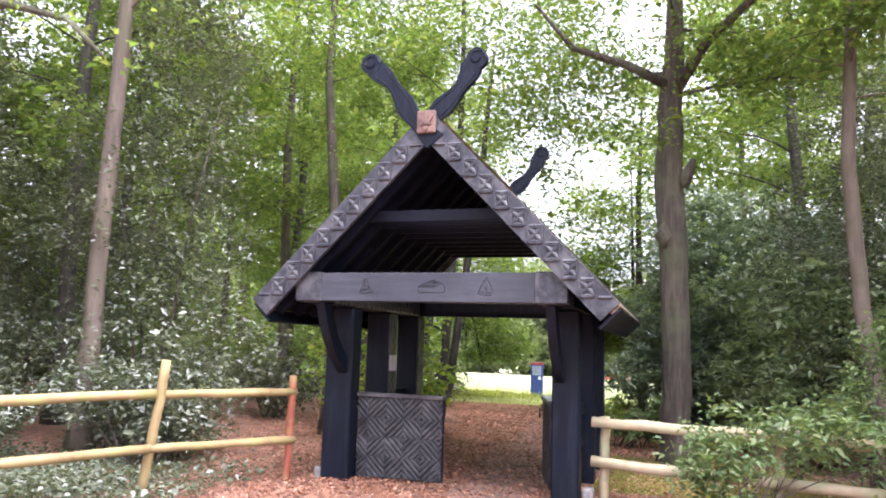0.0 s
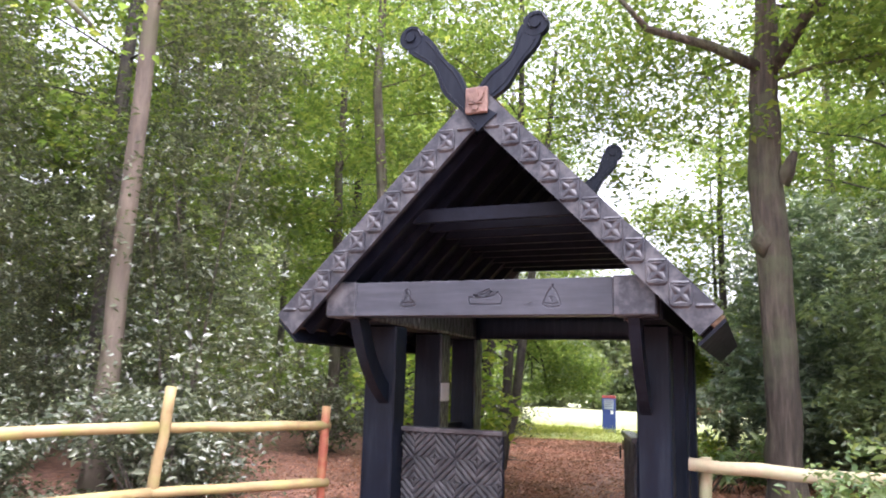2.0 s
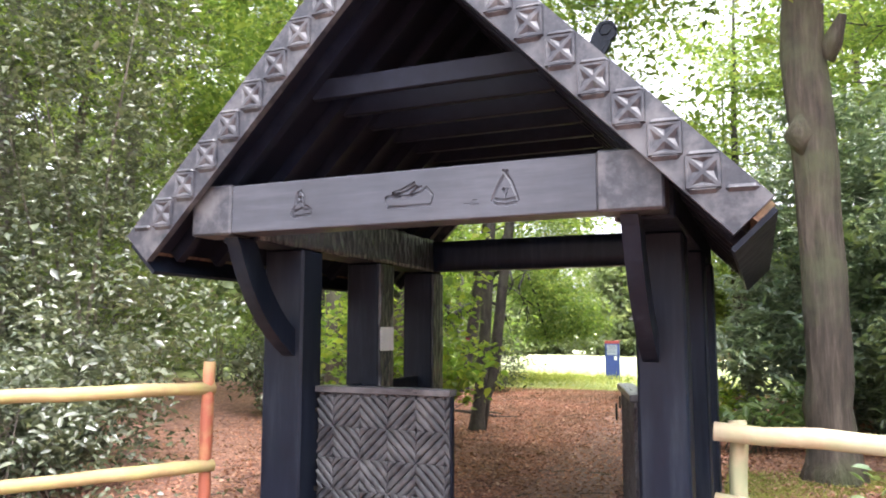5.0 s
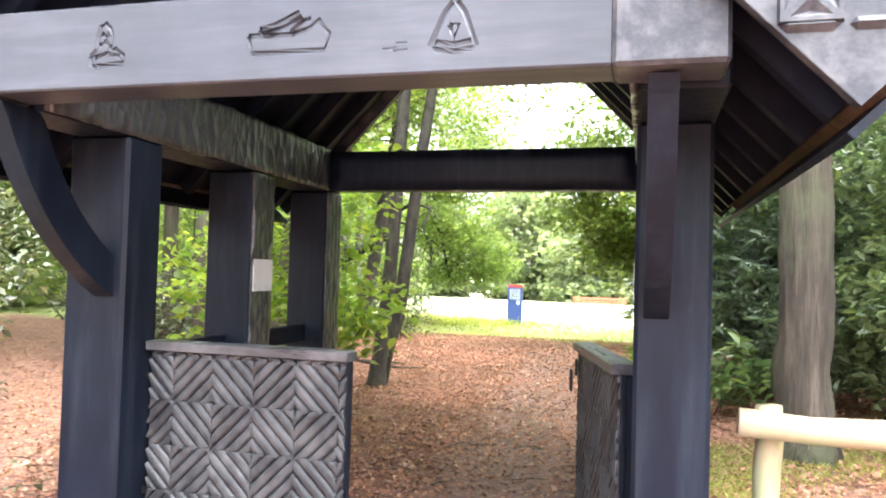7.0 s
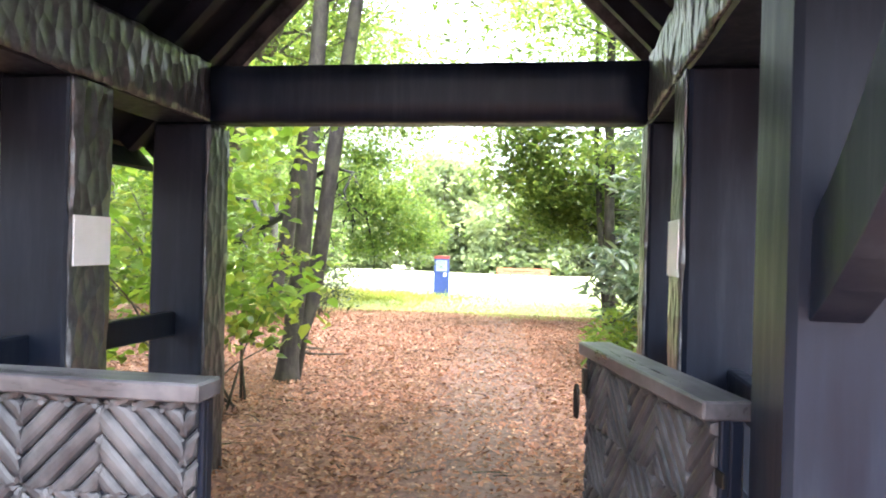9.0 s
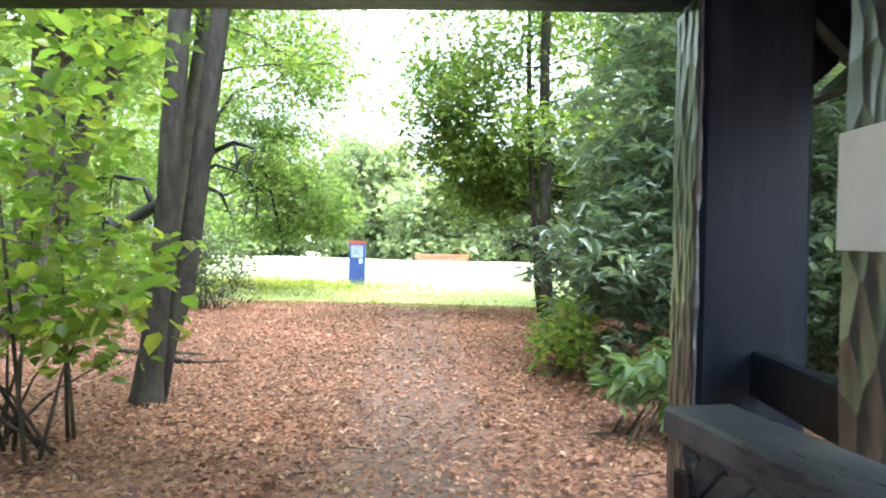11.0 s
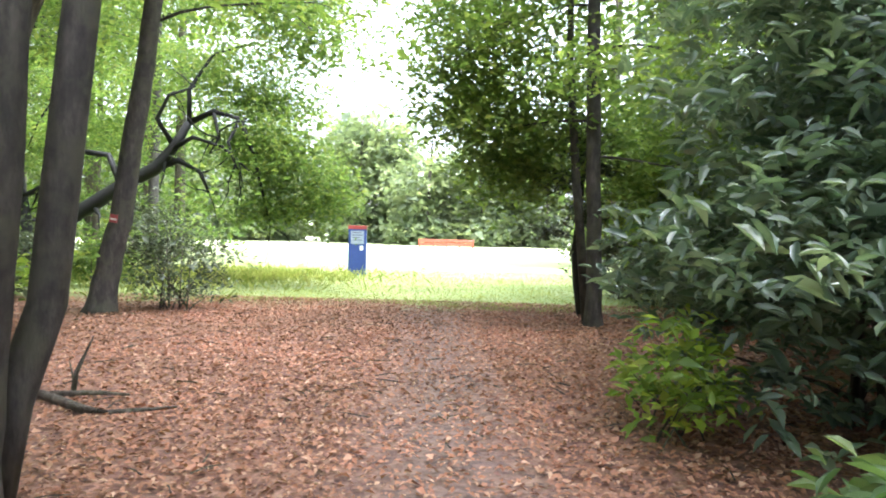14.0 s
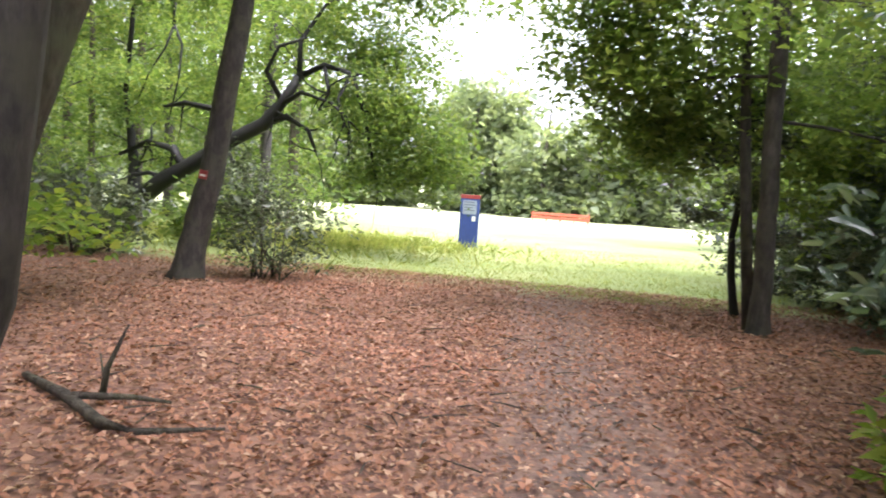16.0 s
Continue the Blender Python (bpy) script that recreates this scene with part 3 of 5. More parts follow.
SLEN = RISE_X / math.cos(SLOPE)
Y_FRONT, Y_BACK = 10.03, 14.12
for side in (-1, 1):
    def strip(s0, s1, h0, h1, y0, y1):
        pts = [slope_pt(side, s0, h0), slope_pt(side, s1, h0), slope_pt(side, s1, h1), slope_pt(side, s0, h1)]
        return prism(Geo(), pts if side < 0 else pts[::-1], y0, y1)
    flat = 1 / math.tan(SLOPE)
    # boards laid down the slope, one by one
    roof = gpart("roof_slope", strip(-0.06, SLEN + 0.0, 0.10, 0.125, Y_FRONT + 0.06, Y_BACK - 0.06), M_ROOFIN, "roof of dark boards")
    gpart("roof_covering", strip(-0.30, SLEN + 0.05, 0.127, 0.25, Y_FRONT + 0.065, Y_BACK - 0.065), M_SHINGLE, "weathered brown roof covering with moss")
    for i in range(9):
        y = Y_FRONT + 0.28 + i * 0.425
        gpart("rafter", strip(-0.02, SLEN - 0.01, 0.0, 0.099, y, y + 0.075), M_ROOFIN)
    gpart("eaves_board", strip(SLEN + 0.052, SLEN + 0.08, -0.06, 0.235, Y_FRONT + 0.062, Y_BACK - 0.062), M_PAINT)
    for yb, front_side in ((Y_FRONT, True), (Y_BACK - 0.055, False)):
        board = gpart("bargeboard", strip(-0.0, SLEN + 0.02, 0.0, 0.27, yb, yb + 0.055), M_BARGE, "black bargeboard carved with crossed squares")
        peak = [(CX, APEX), slope_pt(side, 0, 0.27), (CX, APEX + 0.27 / math.cos(SLOPE))]
        gpart("board_tip", prism(Geo(), peak if side > 0 else peak[::-1], yb, yb + 0.055), M_BARGE, "", board)
        if front_side:
            hw = 0.27 / math.sin(SLOPE)
            for r in range(11):
                z0 = 4.02 - 0.19 * r - 0.10
                xi = CX + side * (APEX - z0) * flat
                if z0 > 2.06:
                    for u0, u1 in ((0.012, hw * 0.47), (hw * 0.53, hw - 0.012)):
                        g = Geo()
                        xa, xb = sorted((xi + side * u0, xi + side * u1))
                        e = 0.02
                        g.add([(xa, yb - 0.001, z0), (xa + e, yb - 0.001, z0 - 0.02), (xb - e, yb - 0.001, z0 - 0.02), (xb, yb - 0.001, z0), (xb - e, yb - 0.001, z0 + 0.02), (xa + e, yb - 0.001, z0 + 0.02), (xa + e, yb - 0.022, z0), (xb - e, yb - 0.022, z0)],
                              [(0, 1, 6), (1, 2, 7, 6), (2, 3, 7), (3, 4, 7), (4, 5, 6, 7), (5, 0, 6)])
                        gpart("carved_bar", g, M_BARGE, "", board)
                zc = z0 - 0.095
                xc = CX + side * ((APEX - zc) * flat + hw * 0.5)
                if zc < 2.12:
                    continue
                g, s, d = Geo(), 0.09, 0.02
                cor = [(-s, -s), (s, -s), (s, s), (-s, s)]
                g.add([(xc + a, yb - 0.001, zc + b) for a, b in cor] + [(xc + a * 0.94, yb - d, zc + b * 0.94) for a, b in cor] + [(xc + a * 0.8, yb - d, zc + b * 0.8) for a, b in cor], [])
                g.f += [(k, (k + 1) % 4, (k + 1) % 4 + 4, k + 4) for k in range(4)] + [(k + 4, (k + 1) % 4 + 4, (k + 1) % 4 + 8, k + 8) for k in range(4)]
                for k in range(4):
                    # each hollow: a chip between two corners and the crossing
                    a, b = Vector(cor[k]), Vector(cor[(k + 1) % 4])
                    w = (b - a) * 0.07
                    p0, p1, p2 = a * 0.8 + w, b * 0.8 - w, (a + b) * 0.07
                    q = (p0 + p1 + p2) / 3
                    o = len(g.v)
                    g.v += [(xc + v.x, yb - d, zc + v.y) for v in (p0, p1, p2)] + [(xc + q.x, yb - 0.003, zc + q.y)]
                    g.f += [(o, o + 1, o + 3), (o + 1, o + 2, o + 3), (o + 2, o, o + 3)]
                    g.f += [(8 + k, 8 + (k + 1) % 4, o + 1, o)]
                for k in range(4):
                    o, o2 = 12 + 4 * k, 12 + 4 * ((k + 1) % 4)
                    g.f += [(8 + (k + 1) % 4, o2, o2 + 2, o + 2, o + 1)]
                g.f += [tuple(12 + 4 * k + 2 for k in range(4))]
                gpart("crossed_square", g, M_BARGE, "", board)
for i in range(9):
    y = Y_FRONT + 0.36 + i * 0.425
    hx = (APEX - 3.11) / math.tan(SLOPE) - 0.01
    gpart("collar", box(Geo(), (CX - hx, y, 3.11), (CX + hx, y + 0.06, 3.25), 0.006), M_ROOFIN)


def finial(x0, z0, x1, z1, y):
    """A wavy carved board that ends in a scroll."""
    d = Vector((x1 - x0, 0, z1 - z0))
    L = d.length
    d.normalize()
    n = Vector((-d.z, 0, d.x))
    left, right = [], []
    for i in range(19):
        t = i / 18
        w = 0.098 + 0.024 * math.cos(t * math.pi * 4.2)
        c = Vector((x0, 0, z0)) + d * (L * 0.94 * t) + n * (0.035 * math.sin(t * math.pi * 2.0))
        left.append(c + n * w)
        right.append(c - n * w)
    ring = [(p.x, p.z) for p in left + right[::-1]]
    g = prism(Geo(), ring[::-1], y, y + 0.075)
    ob = gpart("finial", g, M_PAINT, "crossed black finial board with scrolled end")
    for r, dy, th in ((0.125, -0.004, 0.083), (0.05, -0.024, 0.11)):
        disc = Geo()
        prism(disc, [(x1 + r * math.cos(a), z1 + r * math.sin(a)) for a in [-2 * math.pi * k / 20 for k in range(20)]], y + dy, y + dy + th)
        gpart("scroll", disc, M_PAINT, "", ob)
    sp = Geo()
    tube(sp, [(x1 + (0.115 - 0.011 * k) * math.cos(k * 0.8), y - 0.006, z1 + (0.115 - 0.011 * k) * math.sin(k * 0.8)) for k in range(9)], [0.012] * 9, 6)
    for e in (left, right):
        tube(sp, [(p.x + (q.x - p.x) * 0.18, y, p.z + (q.z - p.z) * 0.18) for p, q in list(zip(e, right if e is left else left))[1:-1]], [0.009] * 17, 5)
    gpart("carved_line", sp, M_PAINT, "", ob)


for y in (Y_FRONT - 0.02, Y_BACK + 0.16):
    finial(-3.08, 3.96, -3.905, 4.94, y)
    finial(-3.33, 3.96, -2.64, 4.93, y + 0.08)
plaque = gpart("plaque", box(Geo(), (-3.29, 9.965, 4.05), (-3.07, 10.01, 4.31), 0.012), M_PLAQUE, "square brown plaque with a carved lily emblem")
lily = Geo()
for dx, dz, rx, rz, tilt in ((0, 0.03, 0.026, 0.085, 0), (-0.055, 0.03, 0.02, 0.06, 28), (0.055, 0.03, 0.02, 0.06, -28), (0, -0.08, 0.03, 0.025, 0)):
    ring = []
    for k in range(12):
        a = -2 * math.pi * k / 12
        u, w = rx * math.cos(a), rz * math.sin(a)
        ct, st = math.cos(radians(tilt)), math.sin(radians(tilt))
        ring.append((-3.18 + dx + u * ct - w * st, 4.18 + dz + u * st + w * ct))
    prism(lily, ring, 9.945, 9.968)
box(lily, (-3.25, 9.945, 4.135), (-3.11, 9.968, 4.155), 0.005)
gpart("lily_emblem", lily, M_PLAQUE)
for x0, x1 in ((XL0 + 0.12, XL0 + 0.18), (XR1 - 0.18, XR1 - 0.12)):
    for ya, yb in ((11.19, 12.18), (12.47, 13.40)):
        for z0, z1 in ((0.86, 1.0), (0.46, 0.58)):
            gpart("side_rail", box(Geo(), (x0, ya, z0), (x1, yb, z1), 0.008), M_PAINT)
for x0, x1 in ((XL0 - 0.10, XL0 - 0.002), (XR1 + 0.002, XR1 + 0.12)):
    gpart("post_foot", box(Geo(), (x0, 10.92, -0.05), (x1, 11.16, 0.13), 0.02), M_CONC, "grey concrete foot block")


def notice(x0, x1, ya, yb, z0, z1):
    ob = part("notice", box(Geo(), (x0, ya, z0), (x1, yb, z1), 0.002), M_WHITE)
    tagged(ob, "small white blank notice fixed to a black post", "notice")


notice(XL1 + 0.013, XL1 + 0.022, 12.20, 12.46, 1.30, 1.52)
notice(XR0 - 0.022, XR0 - 0.013, 12.22, 12.48, 1.33, 1.55)


def clip(poly, x0, x1, z0, z1):
    """A polygon cut to a rectangle."""
    for ax, lim, keep in ((0, x0, 1), (0, x1, -1), (1, z0, 1), (1, z1, -1)):
        out = []
        for a, b in zip(poly, poly[1:] + poly[:1]):
            ia, ib = (a[ax] - lim) * keep >= 0, (b[ax] - lim) * keep >= 0
            if ia:
                out.append(a)
            if ia != ib:
                t = (lim - a[ax]) / (b[ax] - a[ax])
                out.append((a[0] + t * (b[0] - a[0]), a[1] + t * (b[1] - a[1])))
        poly = out
        if len(poly) < 3:
            return []
    return poly


def gate_leaf(name, m, label, closed):
    """A half-height leaf: frame, boards, and battens in nested diamonds on its front; hinge side at x = 0."""
    leaf = new(name)
    leaf.matrix_basis = m
    tagged(leaf, label, "gate leaf", "gate leaves")
    W, H, B = 1.13, 1.03, 0.03
    part("board_panel", box(Geo(), (0, -0.012, B), (W, 0.012, H), 0.004), M_PAINT, leaf)
    part("top_rail", box(Geo(), (-0.005, -0.062, H - 0.02), (W + 0.008, 0.07, H + 0.03), 0.006), M_RAILTOP, leaf, "worn black capping rail")
    for x in (0.0, W - 0.06):
        part("stile", box(Geo(), (x + 0.002, 0.012, B), (x + 0.058, 0.05, H - 0.022), 0.006), M_PAINT, leaf)
    for z in (B + 0.05, 0.5, H - 0.14):
        part("ledge", box(Geo(), (0.06, 0.012, z), (W - 0.06, 0.045, z + 0.1), 0.006), M_PAINT, leaf)
    for za, zb in ((B + 0.15, 0.5), (0.6, H - 0.14)):
        d = Vector((W - 0.2, 0, zb - za))
        mm = Matrix.Translation((W / 2, 0.026, (za + zb) / 2)) @ Matrix.Rotation(-math.atan2(d.z, d.x), 4, "Y")
        part("diagonal_brace", box(Geo(), (-d.length / 2 + 0.06, -0.013, -0.05), (d.length / 2 - 0.06, 0.015, 0.05), 0.005, mm), M_PAINT, leaf)
    P, rings = 0.468, 3
    step = P / 2 / rings
    turns = [((1, 0), (0, 1)), ((0, 1), (-1, 0)), ((-1, 0), (0, -1)), ((0, -1), (1, 0))]
    for ci in range(-2, 4):
        for cj in range(-2, 3):
            for half in (0, 0.5):
                cx, cz = 0.15 + (ci + half) * P, 0.52 + (cj + half) * P
                for k in range(rings):
                    r0, r1 = k * step + (0.002 if k else 0.01), (k + 1) * step - 0.002
                    for a, b in turns:
                        quad = [(cx + a[0] * r0, cz + a[1] * r0), (cx + a[0] * r1, cz + a[1] * r1), (cx + b[0] * r1, cz + b[1] * r1), (cx + b[0] * r0, cz + b[1] * r0)]
                        add_batten(leaf, quad, W, H, B)
    if not closed:
        latch = Geo()
        box(latch, (W - 0.06, -0.054, 0.86), (W - 0.02, -0.04, 0.96), 0.004)
        tube(latch, [(W - 0.03 + 0.02 * math.cos(a), -0.075, 0.83 + 0.065 * math.sin(a)) for a in [k * 0.63 for k in range(11)]], [0.008] * 11, 6)
        part("ring_latch", latch, M_IRON, leaf, "black iron ring latch")
    for z in (0.25, 0.85):
        part("hinge", box(Geo(), (-0.03, -0.02, z), (0.16, -0.013, z + 0.04), 0.002), M_IRON, leaf)
    return leaf


def add_batten(leaf, quad, W, H, B):
    p = clip(quad, 0.012, W - 0.012, B + 0.012, H - 0.025)
    if len(p) < 3:
        return
    area = 0.5 * abs(sum(a[0] * b[1] - b[0] * a[1] for a, b in zip(p, p[1:] + p[:1])))
    if area < 0.0004:
        return
    if sum(a[0] * b[1] - b[0] * a[1] for a, b in zip(p, p[1:] + p[:1])) < 0:
        p = p[::-1]
    cx, cz = sum(a[0] for a in p) / len(p), sum(a[1] for a in p) / len(p)
    n = len(p)
    # half-round face: the edges lie low, the crown stands proud
    dv = Vector((quad[1][0] - quad[2][0], quad[1][1] - quad[2][1])).normalized()
    rows = []
    for y, k in ((-0.0135, 1.0), (-0.022, 0.95), (-0.031, 0.68), (-0.034, 0.3)):
        row = []
        for x, z in p:
            u = (x - cx) * dv.x + (z - cz) * dv.y
            ax, az = cx + dv.x * u, cz + dv.y * u
            row.append((ax + (x - ax) * k, y, az + (z - az) * k))
        rows.append(row)
    g = Geo()
    g.add([q for row in rows for q in row], [(r * n + i, r * n + (i + 1) % n, (r + 1) * n + (i + 1) % n, (r + 1) * n + i) for r in range(3) for i in range(n)] + [tuple(range(3 * n, 4 * n))])
    part("batten", g, M_BATTEN, leaf)


gate_leaf("gate_leaf", pose(XL1 + 0.045, 11.13, 0), "half-height black gate leaf with battens in nested diamonds, closed", True)
# swung inward past a right angle, its battened front towards the path
gate_leaf("gate_leaf", pose(XR0 - 0.04, 11.24, 0, 0, 0, 104) @ Matrix.Diagonal((1, -1, 1, 1)), "half-height black gate leaf, swung open, battens facing the path", False)


# ---- fences ----
def pole(name, a, b, r, mat, parent, seed, sides=9):
    rng = random.Random(seed)
    a, b = Vector(a), Vector(b)
    n = 7
    pts = [a.lerp(b, i / n) + Vector((rng.uniform(-0.008, 0.008), rng.uniform(-0.008, 0.008), rng.uniform(-0.008, 0.008))) for i in range(n + 1)]
    g = tube(Geo(), pts, [r * rng.uniform(0.92, 1.08) for _ in pts], sides, 0.05, rng)
    return part(name, g, mat, parent, "", True)


fl = new("rail_fence")
tagged(fl, "low two-rail fence of round yellowish poles with leaning posts", "fence", "pole fences")
RED, LEAN = (-5.07, 10.66), (-5.80, 9.05)
dx, dy = LEAN[0] - RED[0], LEAN[1] - RED[1]
p3 = (LEAN[0] + dx * 0.95, LEAN[1] + dy * 0.95)
ob = pole("fence_post", (RED[0], RED[1], -0.1), (RED[0] + 0.03, RED[1] - 0.02, 1.25), 0.05, M_REDPOST, fl, 1)
tagged(ob, "red stained fence post")
pole("fence_post", (LEAN[0] - 0.12, LEAN[1] + 0.02, -0.1), (LEAN[0] + 0.13, LEAN[1] - 0.02, 1.43), 0.052, M_POLE, fl, 2)
pole("fence_post", (p3[0] - 0.05, p3[1], -0.1), (p3[0] + 0.03, p3[1], 1.35), 0.052, M_POLE, fl, 3)
far3 = (RED[0] + dx * 2.6, RED[1] + dy * 2.6)
for z0, z1, z2, r, sd in ((1.05, 1.06, 1.03, 0.047, 4), (0.47, 0.50, 0.47, 0.046, 6)):
    pole("fence_rail", (RED[0] + 0.06, RED[1] + 0.02, z0), (LEAN[0] - 0.02, LEAN[1] - 0.06, z1), r, M_POLE, fl, sd)
    pole("fence_rail", (LEAN[0] + 0.03, LEAN[1] - 0.06, z1 + 0.005), (far3[0], far3[1] - 0.06, z2), r * 1.1, M_POLE, fl, sd + 1)

fr = new("rail_fence")
tagged(fr, "low two-rail fence of thick grey-brown round poles", "fence", "pole fences")
for x, y, z, sd in ((-1.31, 11.2, 0.93, 11), (0.50, 11.05, 0.80, 12), (2.6, 10.75, 0.85, 13)):
    pole("fence_post", (x, y, -0.1), (x + 0.02, y, z), 0.055, M_POLEGREY, fr, sd)
for z0, z1, r, sd in ((0.86, 0.80, 0.062, 15), (0.42, 0.32, 0.058, 17)):
    pole("fence_rail", (-1.44, 11.09, z0), (0.6, 10.93, z0 * 0.35 + z1 * 0.65), r, M_POLEGREY, fr, sd, 10)
    pole("fence_rail", (0.5, 10.93, z0 * 0.35 + z1 * 0.65 + 0.005), (3.4, 10.55, z1), r * 1.1, M_POLEGREY, fr, sd + 1, 10)
stone = Geo()
bm = bmesh.new()
bmesh.ops.create_icosphere(bm, subdivisions=3, radius=1)
for v in bm.verts:
    v.co = Vector((v.co.x * 0.16, v.co.y * 0.12, v.co.z * 0.055)) * (1 + 0.2 * noise.noise(v.co * 1.5))
bm.verts.index_update()
stone.add([v.co + Vector((0.62, 10.96, 0.90)) for v in bm.verts], [[v.index for v in f.verts] for f in bm.faces])
bm.free()
tagged(part("flat_stone", stone, M_STONE, None, "", True), "pale flat stone lying on a fence rail", "stone")


# ---- trees and shrubs ----
def limb_path(p0, az, elev, length, rng, n=6, droop=0.0, wob=0.12):
    pts, p, e, a = [Vector(p0)], Vector(p0), elev, az
    for i in range(n):
        e += droop / n + rng.uniform(-wob, wob)
        a += rng.uniform(-wob, wob) * 1.5
        p = p + Vector((math.cos(a) * math.cos(e), math.sin(a) * math.cos(e), math.sin(e))) * (length / n)
        pts.append(p.copy())
    return pts


def tree(name, place, trunk, radii, label, bark, leaf, seed, limbs=14, first=0.3, limb_len=2.6, elev=0.5, droop=-0.3, twigs=4,
         per=22, spray=0.34, flat=0.45, size=0.13, sides=10, extra=(), group="", rough=0.05, aspect=0.55, limb_r=0.22, az_lim=None, category="tree", blobs=()):
    """A tree: a trunk along points relative to its foot, limbs, twigs, and sprays of leaves on them."""
    rng, rs = random.Random(seed), np.random.RandomState(seed)
    root = thing(name, place, label, category, group)
    wood, ends = Geo(), []
    pts = [Vector(p) for p in trunk]
    fine, rad = [], []
    for i in range(len(pts) - 1):
        for k in range(4):
            t = k / 4
            fine.append(pts[i].lerp(pts[i + 1], t) + Vector((rng.uniform(-1, 1), rng.uniform(-1, 1), 0)) * radii[i] * 0.08)
            rad.append(radii[i] + (radii[i + 1] - radii[i]) * t)
    fine.append(pts[-1])
    rad.append(radii[-1])
    rad[0] *= 1.45
    rad[1] *= 1.12
    tube(wood, fine, rad, sides, rough, rng)
    height = pts[-1].z
    for ex in extra:
        tube(wood, ex[0], ex[1], max(6, sides - 2), rough, rng)
        ends += [Vector(q) for q in ex[0][len(ex[0]) // 2:]] if len(ex) > 2 else []
    for i in range(limbs):
        f = first + (1 - first) * (i + rng.random()) / limbs
        z = f * height
        j = min(range(len(fine)), key=lambda q: abs(fine[q].z - z))
        az = i * 2.4 + rng.uniform(-0.4, 0.4)
        if az_lim:
            az = rng.uniform(*az_lim)
        L = limb_len * (1.05 - 0.6 * f) * rng.uniform(0.75, 1.2)
        lp = limb_path(fine[j], az, elev + rng.uniform(-0.2, 0.3) + 0.5 * max(0, f - 0.7), L, rng, 6, droop)
        r0 = max(0.012, rad[j] * limb_r)
        tube(wood, lp, [r0 * (1 - 0.85 * k / 6) for k in range(7)], 6, 0.05, rng)
        ends += lp[3:]
        for k in range(twigs):
            s = rng.randint(2, 5)
            tp = limb_path(lp[s], az + rng.choice((-1, 1)) * rng.uniform(0.5, 1.2), elev * 0.4 + rng.uniform(-0.3, 0.3), L * rng.uniform(0.25, 0.5), rng, 4, droop)
            tube(wood, tp, [r0 * 0.4 * (1 - 0.8 * q / 4) for q in range(5)], 4, 0, None, False)
            ends += tp[1:]
    part("trunk", wood, bark, root, "", True)
    c = spray_points([tuple(e) for e in ends], per, spray, flat, rs) if ends else np.zeros((0, 3))
    for b in blobs:
        q = blob_points(rs, b[0], b[1], b[2], b[3] if len(b) > 3 else 0.5)
        c = np.concatenate([c, spray_points(q, b[4] if len(b) > 4 else 9, spray * 0.7, flat, rs)])
    c = c[c[:, 2] > 0.05]
    part("crown", leaves_mesh("crown", c, size, leaf, rs, aspect), leaf, root)
    return root


# broad oak-like tree beside the gate with a knotted trunk
tree("tree", (-0.52, 14.55, 0), [(0, 0, -0.1), (0.0, 0, 1.0), (0.02, 0, 2.4), (-0.06, 0, 4.0), (-0.05, 0, 5.6), (0.02, 0.02, 6.5), (0.1, 0.1, 8.5), (0.2, 0.2, 11)],
     [0.25, 0.225, 0.215, 0.23, 0.195, 0.165, 0.10, 0.04], "tall tree with a knotted grey-brown trunk beside the gate", M_BARK, M_BEECH, 5, limbs=14, first=0.52, limb_len=4.2, elev=0.25, droop=-0.2, twigs=5, per=34, spray=0.42, flat=0.35, size=0.085, sides=16, rough=0.07, blobs=(((-1.2, 0.2, 6.5), (1.3, 1.2, 0.6), 130, 0.2, 11), ((-1.9, 0.8, 8.0), (1.5, 1.4, 1.0), 150, 0.2, 11), ((-0.9, -0.4, 5.2), (1.0, 0.8, 0.4), 50, 0.2, 10), ((1.2, -0.3, 6.2), (1.3, 1.1, 0.7), 130, 0.2, 11), ((-2.5, 0.5, 6.3), (1.3, 1.2, 1.1), 130, 0.2, 10), ((-2.3, 1.4, 4.9), (0.9, 0.9, 0.5), 45, 0.2, 10), ((1.6, 0.5, 7.7), (1.9, 1.4, 1.0), 80, 0.2, 11)),
     extra=(([(-0.1, -0.1, 3.3), (-0.16, -0.16, 3.5), (-0.1, -0.1, 3.75)], [0.08, 0.15, 0.08]), ([(0.1, 0, 4.35), (0.2, -0.05, 4.5), (0.3, -0.1, 4.75)], [0.13, 0.10, 0.04]), ([(0.02, 0, 5.9), (0.5, -0.5, 6.5), (1.2, -1.2, 6.9), (2.2, -2, 7.2)], [0.10, 0.08, 0.06, 0.03], 1),
            ([(-0.02, 0, 6.0), (-0.7, -0.6, 6.2), (-1.5, -1.0, 6.4), (-2.0, -1.6, 6.9)], [0.09, 0.07, 0.05, 0.02], 1)))
